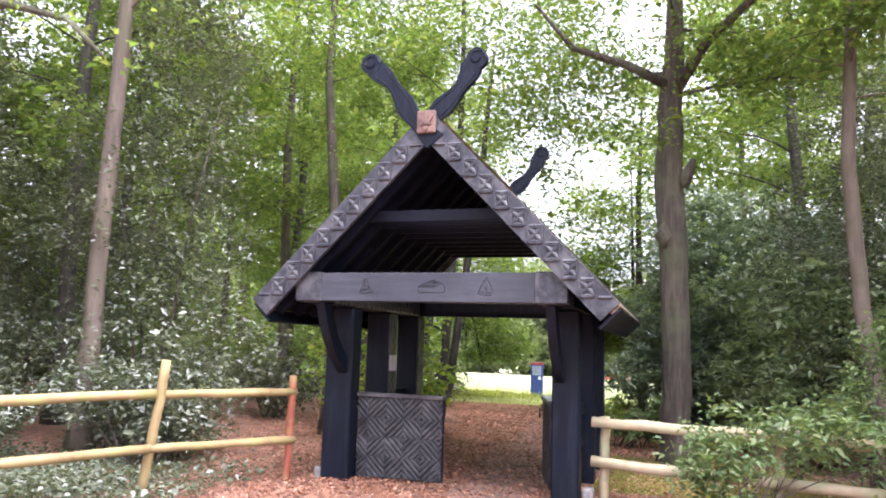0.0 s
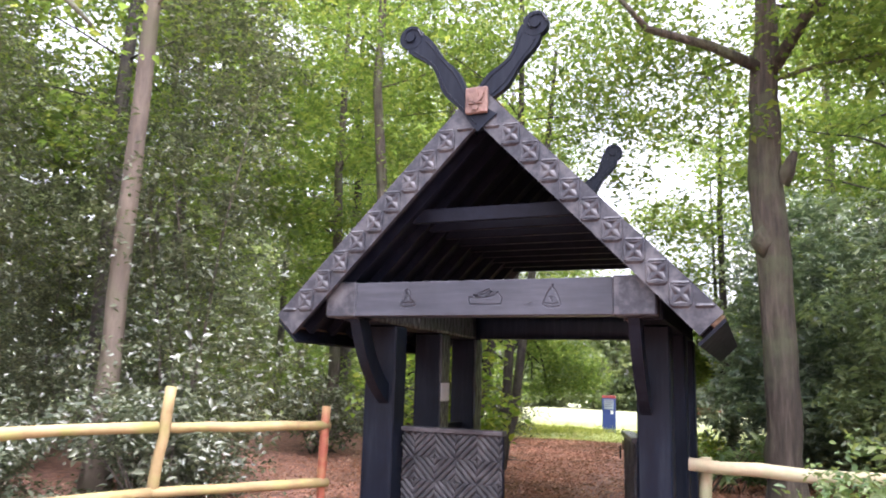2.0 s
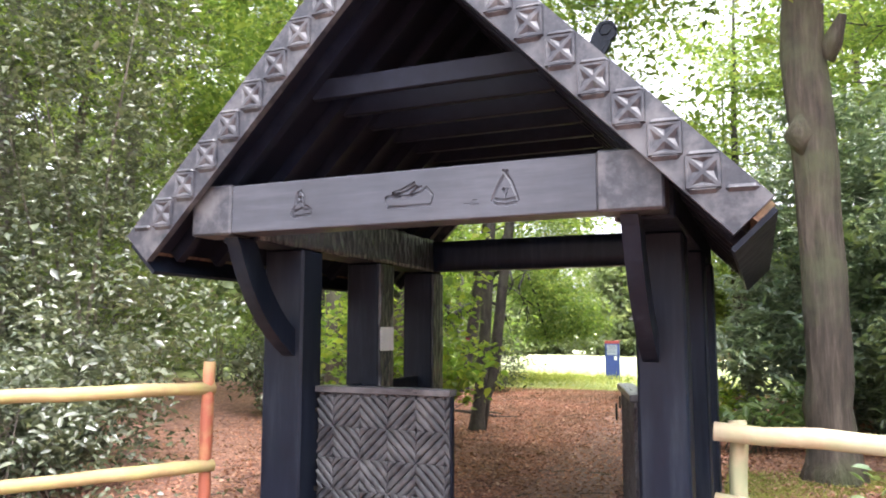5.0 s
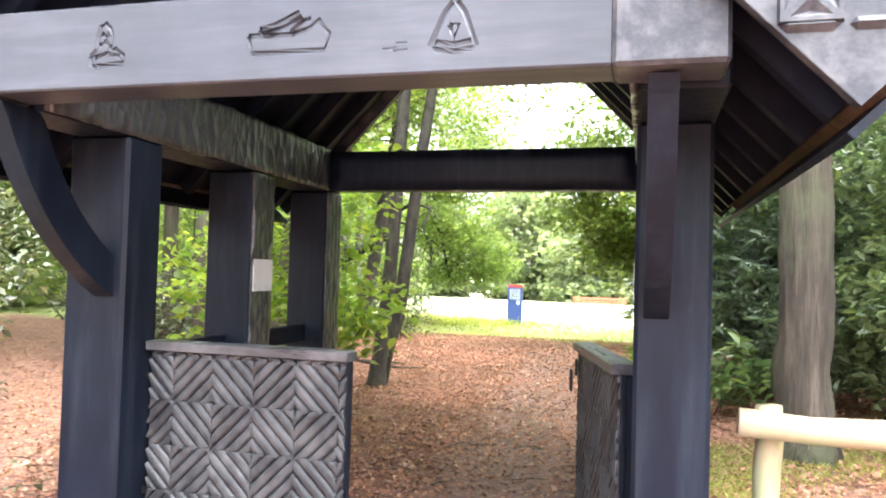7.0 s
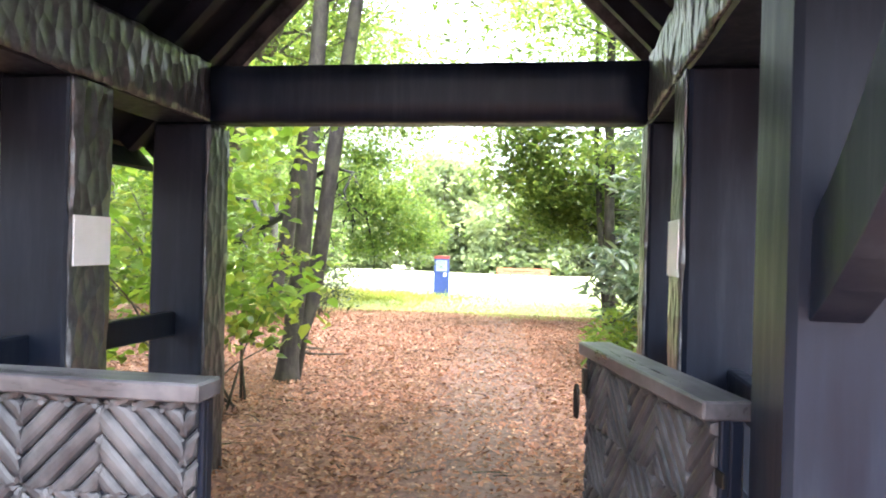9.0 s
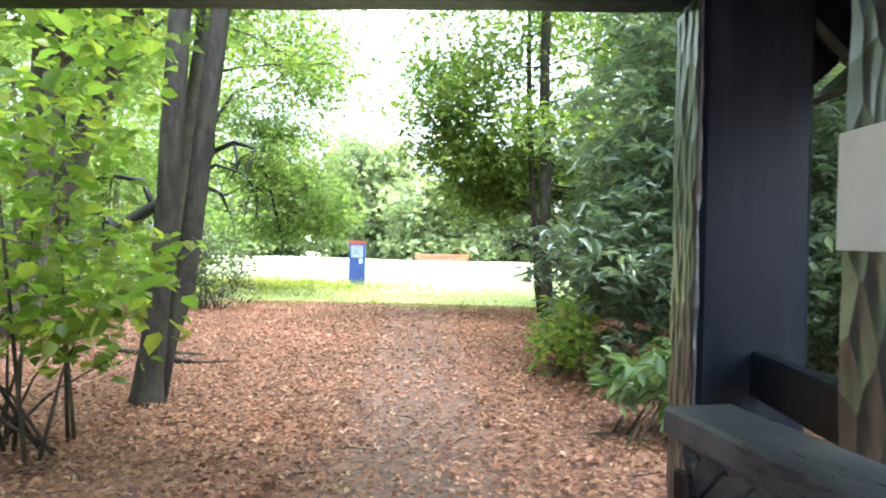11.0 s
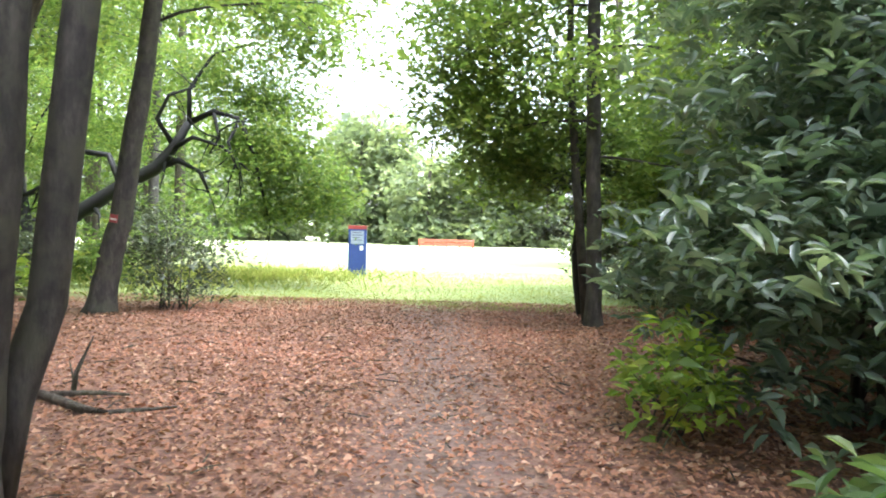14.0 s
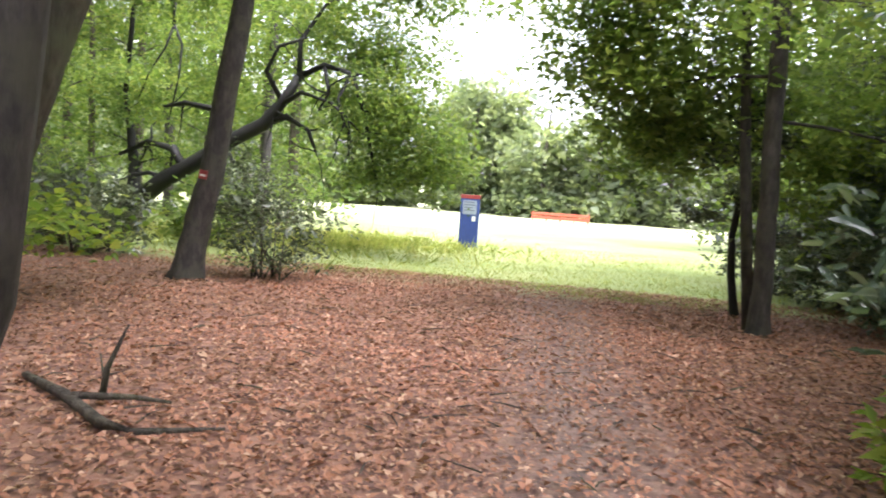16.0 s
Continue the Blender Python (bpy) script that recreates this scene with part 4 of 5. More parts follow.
# twin smooth stems by the path
tree("tree", (-5.1, 16.65, 0), [(0, 0, -0.1), (0.06, 0, 0.6), (0.13, 0, 1.2), (0.22, 0, 2.8), (0.3, 0.1, 5), (0.3, 0.2, 8), (0.2, 0.3, 11)], [0.115, 0.092, 0.086, 0.082, 0.074, 0.05, 0.03],
     "multi-stemmed tree with smooth dark grey trunks beside the path", M_BARKSMOOTH, M_BEECH, 8, limbs=24, first=0.36, limb_len=4.3, elev=0.3, droop=-0.4, twigs=5, per=34, spray=0.45, flat=0.4, size=0.08, sides=14, rough=0.03, blobs=(((1.6, 0.3, 7.3), (2.4, 1.8, 1.7), 330, 0.2, 11), ((-0.5, 0, 8.6), (2.4, 1.8, 1.6), 260, 0.2, 11)),
     extra=(([(0.0, 0.1, -0.1), (0.06, 0.2, 0.45), (0.18, 0.28, 0.9), (0.31, 0.28, 2.0), (0.42, 0.28, 2.9), (0.7, 0.4, 5.2), (0.9, 0.5, 8)], [0.10, 0.09, 0.086, 0.08, 0.075, 0.06, 0.035]),))
tree("tree", (-8.2, 20.0, 0), [(0, 0, -0.1), (0.15, 0, 1.8), (0.35, 0, 3.7), (0.6, 0, 6), (0.7, 0, 9.5)], [0.21, 0.19, 0.18, 0.14, 0.05], "leaning brown-grey tree behind the path edge", M_BARK, M_BEECH, 9, limbs=14, first=0.35, limb_len=3.4, per=34, size=0.09, sides=12)
tree("tree", (-9.0, 21.2, 0), [(0, 0, -0.1), (0.35, 0, 1.2), (0.75, 0, 2.2), (1.4, 0, 3.8), (2.2, 0, 6), (2.6, 0.2, 9)], [0.19, 0.18, 0.17, 0.16, 0.11, 0.04], "strongly leaning brown-grey tree", M_BARK, M_BEECH, 10, limbs=13, first=0.4, limb_len=3.2, per=34, size=0.09, sides=12)
# leaning tree with a small red mark
tree("tree", (-8.12, 23.5, 0), [(0, 0, -0.1), (0.14, 0, 0.6), (0.29, 0, 1.25), (0.66, 0, 3.4), (0.9, 0, 5.5), (1.1, 0, 9.5)], [0.2, 0.165, 0.15, 0.125, 0.1, 0.04], "leaning smooth grey tree at the edge of the field", M_BARKSMOOTH, M_BEECH, 11, limbs=15, first=0.42, limb_len=3.6, elev=0.2, droop=-0.6, per=36, size=0.09, sides=12,
     blobs=(((2.1, 3.6, 4.8), (1.1, 1.0, 1.2), 200, 0.3, 12), ((0.8, 3.4, 6.0), (2.2, 1.3, 1.6), 380, 0.3, 12), ((-2.6, 3.2, 4.9), (2.2, 1.4, 1.5), 300, 0.3, 12)))
mark = new("trail_mark", mesh_of("trail_mark", box(Geo(), (-0.055, -0.006, -0.055), (0.055, 0.006, 0.055), 0.003), M_PANELRED))
mark.matrix_basis = pose(-7.83, 23.338, 1.25, 0, 8, 0)
tagged(mark, "small square red trail mark on a tree trunk", "sign")
tagged(part("mark_stripe", box(Geo(), (-0.042, -0.010, -0.02), (0.042, -0.004, 0.002), 0.001), M_WHITE, mark), "white stripe")

# old arching tree whose dark crooked limb reaches over the grass
arch_limbs = (
    ([(0, 0, 0.7), (0.7, -0.1, 1.25), (1.5, 0, 1.75), (2.2, 0, 2.2), (3.0, 0, 2.62), (3.4, 0, 3.1), (3.75, 0, 3.65)], [0.2, 0.18, 0.17, 0.16, 0.15, 0.12, 0.085]),
    ([(1.2, 0, 1.55), (0.9, 0, 2.0), (0.3, 0, 2.1), (-0.4, 0, 1.8)], [0.11, 0.10, 0.08, 0.04]),
    ([(2.2, 0, 2.2), (1.9, 0, 2.9), (1.1, 0.1, 3.0), (0.6, 0.1, 2.9)], [0.09, 0.07, 0.06, 0.03]),
    ([(3.0, 0, 2.62), (3.5, 0, 2.8), (4.0, 0, 2.55), (4.2, 0, 2.1)], [0.10, 0.08, 0.055, 0.025], 1),
    ([(3.75, 0, 3.65), (4.3, 0, 3.9), (4.9, 0, 3.75), (5.2, 0, 3.0), (5.4, 0, 2.2), (5.6, 0, 1.4)], [0.085, 0.07, 0.06, 0.045, 0.03, 0.015], 1),
    ([(3.3, 0, 3.0), (3.9, -0.2, 3.3), (4.6, -0.3, 3.1), (5.3, -0.3, 2.5)], [0.07, 0.05, 0.035, 0.02], 1),
    ([(4.9, 0, 3.75), (4.7, -0.2, 3.2), (4.9, -0.3, 2.7), (4.75, -0.3, 2.3)], [0.05, 0.04, 0.03, 0.012]),
    ([(3.4, 0, 3.1), (3.1, -0.2, 3.7), (3.4, -0.3, 4.2), (4.0, -0.3, 4.4)], [0.06, 0.05, 0.035, 0.02]),
    ([(4.3, 0, 3.9), (4.5, -0.2, 3.3), (4.3, -0.3, 2.9)], [0.045, 0.035, 0.012]),
    ([(3.75, 0, 3.65), (3.7, 0.1, 4.4), (4.2, 0.2, 5.2), (5.1, 0.3, 5.5)], [0.06, 0.05, 0.035, 0.015], 1),
)
twig_rng = random.Random(404)
for limb in arch_limbs[:9]:
    for k in range(4):
        j = twig_rng.randint(1, len(limb[0]) - 1)
        wander = limb_path(limb[0][j], twig_rng.uniform(-0.7, 3.8), twig_rng.uniform(-1.1, 0.9), twig_rng.uniform(0.7, 1.5), twig_rng, 6, -0.6, 0.5)
        r = limb[1][j] * 0.32 + 0.01
        arch_limbs += ((wander, [r, r * 0.9, r * 0.75, r * 0.6, r * 0.45, r * 0.3, r * 0.15]),)
# upper branch bending over, with two long hanging forks
arch_limbs += (
    ([(-0.5, 0.3, 3.2), (-0.3, 0.2, 5.0), (0.3, 0, 6.0), (0.8, -0.2, 5.8), (0.95, -0.2, 5.1), (0.95, -0.2, 4.6)], [0.06, 0.055, 0.05, 0.045, 0.04, 0.035]),
    ([(0.95, -0.2, 4.6), (0.75, -0.2, 4.1), (0.4, -0.2, 3.6), (0.15, -0.2, 3.0)], [0.03, 0.026, 0.022, 0.01]),
    ([(0.95, -0.2, 4.6), (1.15, -0.2, 4.2), (1.1, -0.2, 3.5), (0.9, -0.2, 2.6)], [0.032, 0.028, 0.024, 0.01]),
)
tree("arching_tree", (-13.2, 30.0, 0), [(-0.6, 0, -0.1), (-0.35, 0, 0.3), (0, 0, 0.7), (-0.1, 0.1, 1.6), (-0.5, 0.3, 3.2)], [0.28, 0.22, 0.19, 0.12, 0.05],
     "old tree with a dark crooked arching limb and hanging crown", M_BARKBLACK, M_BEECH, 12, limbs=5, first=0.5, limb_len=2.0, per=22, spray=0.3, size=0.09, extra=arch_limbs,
     blobs=(((5.8, 0.3, 2.9), (1.45, 1.1, 1.2), 520, 0.2, 13), ((5.6, 0.0, 1.75), (1.6, 0.8, 0.5), 200, 0.2, 10), ((4.6, 1.2, 3.3), (1.2, 0.9, 0.9), 260, 0.2, 11), ((5.3, 1.0, 4.2), (1.4, 0.9, 0.6), 230, 0.2, 11), ((4.4, 1.2, 4.9), (2.6, 1.3, 1.1), 460, 0.3, 12), ((6.8, 0.2, 2.0), (0.75, 0.8, 0.75), 220, 0.3, 12), ((1.0, 1.6, 4.0), (2.4, 1.2, 1.5), 380, 0.3, 12), ((5.2, 1.0, 7.0), (2.8, 1.5, 1.6), 420, 0.3, 12)))
# right: evergreen-leaved small tree at the field's edge
tree("tree", (-1.4, 23.4, 0), [(0, 0, -0.1), (0.0, 0, 0.5), (-0.04, 0, 1.8), (-0.1, 0, 3.6), (-0.1, 0, 6), (0.0, 0, 9)], [0.125, 0.105, 0.098, 0.09, 0.07, 0.03], "slim grey tree with spreading low crown beside the field", M_BARKSMOOTH, M_EDGETREE, 13, limbs=16, first=0.24, limb_len=3.6, elev=0.1, droop=-0.4, per=34, spray=0.36, size=0.09, sides=12,
     extra=(([(-0.05, 0.25, 0.0), (-0.2, 0.6, 2.0), (-0.3, 0.8, 3.6), (-0.35, 0.9, 7)], [0.065, 0.06, 0.05, 0.02]),), blobs=(((-0.8, 1.0, 3.2), (1.35, 1.4, 1.5), 400, 0.35, 14), ((1.4, 1.6, 2.6), (1.5, 1.3, 1.7), 360, 0.35, 14), ((-1.9, 1.4, 4.1), (1.1, 1.1, 1.0), 200, 0.35, 14), ((-0.6, 0.9, 5.4), (1.6, 1.5, 1.6), 300, 0.35, 14), ((-1.1, 1.7, 2.2), (0.8, 0.9, 0.75), 240, 0.3, 13), ((-1.7, 1.6, 3.1), (0.9, 0.9, 0.8), 220, 0.3, 13), ((1.0, 1.7, 1.9), (1.0, 0.9, 0.9), 220, 0.3, 13)))
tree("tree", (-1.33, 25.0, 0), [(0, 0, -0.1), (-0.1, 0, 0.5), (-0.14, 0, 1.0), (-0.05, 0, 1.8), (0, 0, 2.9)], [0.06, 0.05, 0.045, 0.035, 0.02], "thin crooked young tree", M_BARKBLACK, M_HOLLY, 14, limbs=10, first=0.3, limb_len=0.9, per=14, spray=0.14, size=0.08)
# pale stem before the holly
tree("tree", (-8.55, 11.0, 0), [(0, 0, -0.1), (0.03, 0, 2.0), (0.07, 0, 4), (0.14, 0, 6.5), (0.3, 0.1, 10), (0.3, 0.2, 13)], [0.16, 0.13, 0.12, 0.105, 0.08, 0.03], "tall slender pale-barked tree behind the fence", M_BARKPALE, M_BEECH, 15, limbs=14, first=0.5, limb_len=3.4, per=34, size=0.09, sides=12)
tree("tree", (1.95, 13.0, 0), [(0, 0, -0.1), (-0.02, 0, 1.0), (-0.18, 0, 2.3), (-0.27, 0, 4.2), (-0.18, 0, 6), (-0.1, 0, 10)], [0.13, 0.11, 0.10, 0.09, 0.075, 0.03], "slender curved tree with pale pinkish bark", M_BARKPALE, M_BEECH, 16, limbs=14, first=0.5, limb_len=3.0, per=30, size=0.09, sides=12)
tree("tree", (-6.95, 15.6, 0), [(0, 0, -0.1), (0.0, 0, 2.0), (-0.08, 0, 4.4), (-0.35, 0, 7.0), (-0.4, 0.2, 10), (-0.3, 0.3, 13)], [0.14, 0.12, 0.105, 0.085, 0.06, 0.02], "slender forked tree behind the gate", M_BARK, M_BEECH, 17, limbs=12, first=0.52, limb_len=2.8, per=30, size=0.09, sides=10)
# woodland trees
protos = []
for k, (h, r, sd, lim, fst) in enumerate(((15, 0.15, 21, 22, 0.22), (17, 0.18, 22, 24, 0.28), (14, 0.12, 23, 20, 0.16), (18, 0.21, 24, 24, 0.33))):
    rng = random.Random(sd)
    wx, wy = rng.uniform(-0.7, 0.7), rng.uniform(-0.7, 0.7)
    protos.append(dict(trunk=[(0, 0, -0.1), (wx * 0.1, wy * 0.1, h * 0.2), (wx * 0.5, wy * 0.3, h * 0.45), (wx * 0.6, wy, h * 0.7), (wx, wy, h)], radii=[r, r * 0.85, r * 0.7, r * 0.45, 0.03], seed=sd, limbs=lim, first=fst))
SPOTS = [(-10.35, 19.7, 0), (-12.6, 24.0, 1), (-11.5, 13.5, 1), (-14.5, 17, 2), (-15.5, 11.5, 0), (-17.5, 21.5, 3), (-17.8, 28.0, 1),
         (-19.5, 15.0, 2), (-16.5, 35, 0), (-14.3, 39, 3), (-16.5, 33, 2), (-19, 44, 0), (-18.5, 40, 1), (-15.6, 29.6, 0), (-22, 25, 1), (2.5, 21.5, 1), (4.6, 25.5, 3), (1.9, 29.8, 0), (7.5, 20.5, 1), (4.5, 11.8, 3), (8.5, 13.0, 0), (3.6, 33.0, 2), (9.5, 27, 3)]
made = {}
for n, (x, y, k) in enumerate(SPOTS):
    if k not in made:
        p = protos[k]
        made[k] = tree("tree", (x, y, 0), p["trunk"], p["radii"], "tall slender woodland tree with light green leaves", (M_BARK, M_BARKSMOOTH, M_BARK, M_BARKSMOOTH)[k], M_BEECH, p["seed"], limbs=p["limbs"], first=p["first"], limb_len=4.2, elev=0.35, droop=-0.35, twigs=5, per=36, spray=0.52, flat=0.4, size=0.125, group="woodland trees")
    else:
        s = 0.85 + 0.3 * ((n * 37) % 10) / 10
        copy_thing(made[k], pose(x, y, fall(y), 0, 0, (n * 83) % 360) @ Matrix.Scale(s, 4))


def shrub(name, place, blobs, stems, label, leaf, bark, seed, size, per=9, spray=0.16, flat=0.6, aspect=0.45, group="", up=0.5, category="shrub", full=False, stem_r=0.03):
    """A shrub: stems from the ground and leaf clusters in lumpy masses."""
    rng, rs = random.Random(seed), np.random.RandomState(seed)
    root = thing(name, place, label, category, group)
    wood, pts = Geo(), []
    for c, r, n in blobs:
        pts.append(blob_points(rs, c, r, n, 0.45))
    tips = np.concatenate(pts)
    tips = tips[tips[:, 2] > 0.12]
    for i in range(stems):
        q = tips[rs.randint(len(tips))]
        a = Vector((rng.uniform(-0.3, 0.3), rng.uniform(-0.3, 0.3), -0.05))
        mid = a.lerp(Vector(q), 0.5) + Vector((0, 0, 0.12 * q[2]))
        wood = Geo()
        tube(wood, [a, a.lerp(mid, 0.5), mid, Vector(q)], [stem_r, stem_r * 0.8, stem_r * 0.55, stem_r * 0.2], 6, 0.05, rng)
        part("stem", wood, bark, root, "", True)
    c = np.repeat(tips, per, 0)
    d = rs.normal(size=c.shape)
    d[:, 2] *= flat
    d /= np.linalg.norm(d, axis=1, keepdims=True)
    c = c + d * spray * (0.5 + 0.6 * rs.random(len(c)))[:, None]
    keep = c[:, 2] > 0.03
    part("foliage", leaves_mesh("foliage", c[keep], size, leaf, rs, aspect, up, 0.1, 0.28, d[keep], full), leaf, root)
    return root


# holly behind the fence
holly = shrub("holly_tree", (-8.4, 12.2, 0), [((0.2, -0.2, 1.6), (2.0, 1.6, 1.5), 900), ((-0.3, 0, 3.9), (1.9, 1.6, 1.9), 1000), ((0.2, 0.2, 6.3), (1.4, 1.3, 1.6), 600), ((1.1, -0.8, 0.9), (0.9, 0.8, 0.8), 260)], 9,
              "tall dense holly with dark glossy leaves behind the fence", M_HOLLY, M_BARK, 31, 0.085, 9, 0.17, group="hollies", category="holly")
for x, y, a, s in ((-11.4, 10.6, 120, 0.95), (-10.2, 8.2, 200, 0.8), (-13.5, 14.5, 60, 1.0), (2.6, 15.8, 30, 0.9), (4.6, 18.6, 140, 1.1), (3.9, 13.6, 250, 0.75), (6.9, 16.2, 80, 1.1), (2.4, 25.6, 200, 0.8), (-13.5, 9.0, 300, 1.0), (5.4, 22.5, 330, 1.1), (4.2, 29.2, 10, 0.9), (1.6, 28.2, 100, 0.62), (2.0, 23.4, 40, 0.55), (1.0, 26.8, 160, 0.85)):
    copy_thing(holly, pose(x, y, fall(y), 0, 0, a) @ Matrix.Scale(s, 4))
rh = shrub("rhododendron", (-0.1, 18.7, 0), [((-0.6, -0.4, 1.2), (1.4, 1.7, 1.2), 640), ((0.0, 0.0, 2.7), (1.6, 1.8, 1.5), 800), ((1.2, 0.2, 1.8), (1.5, 1.9, 1.9), 620), ((0.3, -1.3, 0.9), (1.1, 0.9, 0.9), 360), ((0.3, 0.2, 4.2), (1.3, 1.4, 1.2), 440)], 14,
           "large spreading rhododendron with dark glossy leaves beside the path", M_RHODO, M_BARK, 41, 0.125, 10, 0.13, 0.45, 0.33, group="rhododendrons", category="rhododendron", full=True)
copy_thing(rh, pose(2.3, 20.6, fall(20.6), 0, 0, 140))
copy_thing(rh, pose(0.35, 24.5, fall(24.5), 0, 0, 60) @ Matrix.Scale(0.5, 4))
shrub("rhododendron", (-1.35, 16.1, 0), [((0, 0, 0.35), (0.4, 0.35, 0.28), 26), ((0.5, 0.25, 0.45), (0.45, 0.4, 0.35), 30)], 12, "low young rhododendron with bright green leaves", M_YOUNG, M_BARK, 43, 0.15, 9, 0.13, 0.5, 0.36, category="rhododendron", full=True, stem_r=0.012)
shrub("shrub", (-1.72, 18.2, 0), [((0, 0, 0.42), (0.38, 0.6, 0.36), 80)], 9, "low yellow-green shrub at the path edge", M_HAZEL, M_BARK, 44, 0.09, 8, 0.13, stem_r=0.008)
shrub("hazel", (-5.3, 15.3, 0), [((0.1, 0, 1.2), (0.9, 0.85, 0.6), 85), ((0.0, 0.1, 2.45), (1.05, 1.0, 0.85), 120), ((0.55, -0.2, 0.8), (0.5, 0.45, 0.3), 30), ((-0.7, -0.7, 1.4), (0.9, 0.8, 1.1), 110)], 18, "young hazel with broad bright green leaves beside the path", M_HAZEL, M_BARK, 45, 0.094, 8, 0.2, 0.4, 0.75, category="hazel", full=True, stem_r=0.014)
shrub("hazel", (-8.7, 21.2, 0), [((0.2, 0, 0.75), (1.3, 0.9, 0.45), 90), ((-0.9, 0.1, 1.9), (0.9, 0.9, 0.5), 50)], 2, "hazel with broad light green leaves under the trees", M_HAZEL, M_BARK, 46, 0.09, 9, 0.2, 0.4, 0.75, category="hazel", full=True, stem_r=0.012)
shrub("shrub", (-7.35, 24.3, 0), [((0, 0, 0.7), (1.0, 0.7, 0.65), 240), ((-0.5, 0.2, 1.1), (0.7, 0.6, 0.6), 140)], 14, "dark rounded evergreen shrub at the foot of a tree", M_HOLLY, M_BARK, 47, 0.075, 9, 0.14, stem_r=0.014)
shrub("bramble", (0.05, 10.45, 0), [((-0.15, 0, 0.6), (0.5, 0.4, 0.55), 150), ((0.7, 0.2, 0.95), (0.65, 0.4, 0.3), 110), ((1.7, 0.1, 0.7), (0.7, 0.4, 0.55), 110)], 26, "pale green bramble growing through the fence", M_YOUNG, M_BARK, 48, 0.075, 8, 0.13, category="bramble", full=True, stem_r=0.007)
shrub("laurel", (1.3, 14.6, 0), [((0, 0, 1.0), (0.9, 0.7, 0.9), 230), ((0.3, 0.2, 2.4), (1.0, 0.8, 0.9), 230), ((-0.4, 0.9, 1.4), (0.8, 0.6, 0.9), 160), ((1.4, -0.4, 1.5), (0.9, 0.8, 1.4), 220)], 12, "laurel with grey-green glossy leaves behind the fence", M_LAUREL, M_BARK, 52, 0.11, 8, 0.15, 0.5, 0.42, full=True, stem_r=0.02, category="laurel")
shrub("laurel", (0.8, 16.4, 0), [((0, 0, 1.2), (0.8, 0.7, 1.1), 240), ((0.2, 0.2, 2.8), (0.9, 0.8, 0.9), 200)], 10, "laurel with grey-green glossy leaves near the path", M_LAUREL, M_BARK, 53, 0.11, 8, 0.15, 0.5, 0.42, full=True, stem_r=0.02, category="laurel")
low_holly = shrub("holly_bush", (-7.9, 11.1, 0), [((0, 0, 0.6), (1.3, 0.6, 0.6), 330), ((0.9, -0.1, 0.4), (0.6, 0.5, 0.4), 120)], 8, "low dark holly under the taller holly", M_HOLLY, M_BARK, 51, 0.08, 9, 0.15, stem_r=0.02, category="holly", group="low hollies")
for x, y, a, k in ((-9.4, 10.1, 150, 1.0), (-10.6, 9.2, 40, 1.15), (-8.9, 8.6, 250, 0.7)):
    copy_thing(low_holly, pose(x, y, fall(y), 0, 0, a) @ Matrix.Scale(k, 4))
shrub("shrub", (1.7, 11.9, 0), [((0, 0, 1.0), (0.7, 0.5, 0.8), 160), ((-0.9, 0.1, 0.6), (0.6, 0.4, 0.5), 90), ((0.2, 0.1, 1.8), (0.5, 0.4, 0.5), 70)], 20, "tall pale green shrub behind the fence", M_YOUNG, M_BARK, 50, 0.075, 9, 0.14, full=True, stem_r=0.009)
shrub("shrub", (-6.9, 10.5, 0), [((0, 0, 0.7), (0.7, 0.5, 0.45), 110), ((-0.9, -0.4, 1.0), (0.9, 0.5, 0.4), 130), ((-0.2, 0, 1.1), (0.5, 0.4, 0.3), 50)], 14, "grey-green shrub spilling over the fence", M_HOLLY, M_BARK, 49, 0.075, 8, 0.15, full=True, stem_r=0.01)
for k, (x, y, sx) in enumerate(((-11.8, 22.0, 1.2), (-14.5, 27.5, 1.5), (-9.0, 17.2, 0.9), (-12.5, 16.4, 1.2), (-16.5, 24.5, 1.4), (1.2, 22.9, 1.0), (2.6, 27.3, 1.2), (1.0, 31.5, 1.1), (-13.5, 38, 1.3), (-11.0, 25.6, 0.75), (-12.6, 26.8, 0.9), (-14.2, 28.4, 1.1), (-13.0, 23.0, 0.8), (-10.9, 29.0, 0.7), (0.7, 27.2, 0.95), (1.9, 25.9, 1.1), (0.2, 29.3, 0.9), (0.9, 24.9, 0.7))):
    shrub("undergrowth_bush", (x, y, 0), [((0, 0, 0.9 * sx), (1.5 * sx, 1.2 * sx, 0.9 * sx), 240)], 10, "loose green undergrowth bush under the trees", (M_BEECH, M_HOLLY)[k in (2, 5, 6, 9, 10, 12, 14, 15, 16, 17)], M_BARK, 60 + k, 0.12, 8, 0.22, group="undergrowth")


# ---- the field ----
pn = thing("information_pillar", (-6.8, 37.2, 0), "blue upright information pillar with pale printed panel and red top", "sign")
part("body", box(Geo(), (-0.29, -0.06, -0.05), (0.29, 0.06, 1.56), 0.01), M_PANELBLUE, pn)
part("header", box(Geo(), (-0.296, -0.066, 1.47), (0.296, 0.066, 1.59), 0.008), M_PANELRED, pn, "red header strip")
part("print", box(Geo(), (-0.21, -0.066, 1.0), (0.21, -0.058, 1.42), 0.002), M_PAPER, pn, "pale printed sheet")
part("small_print", box(Geo(), (0.08, -0.066, 0.8), (0.19, -0.058, 0.95), 0.002), M_WHITE, pn, "small white label")
for z, w in ((1.35, 0.3), (1.27, 0.34), (1.19, 0.26), (1.11, 0.32)):
    part("text_bar", box(Geo(), (-0.17, -0.07, z), (-0.17 + w, -0.064, z + 0.03), 0.001), M_INK, pn)
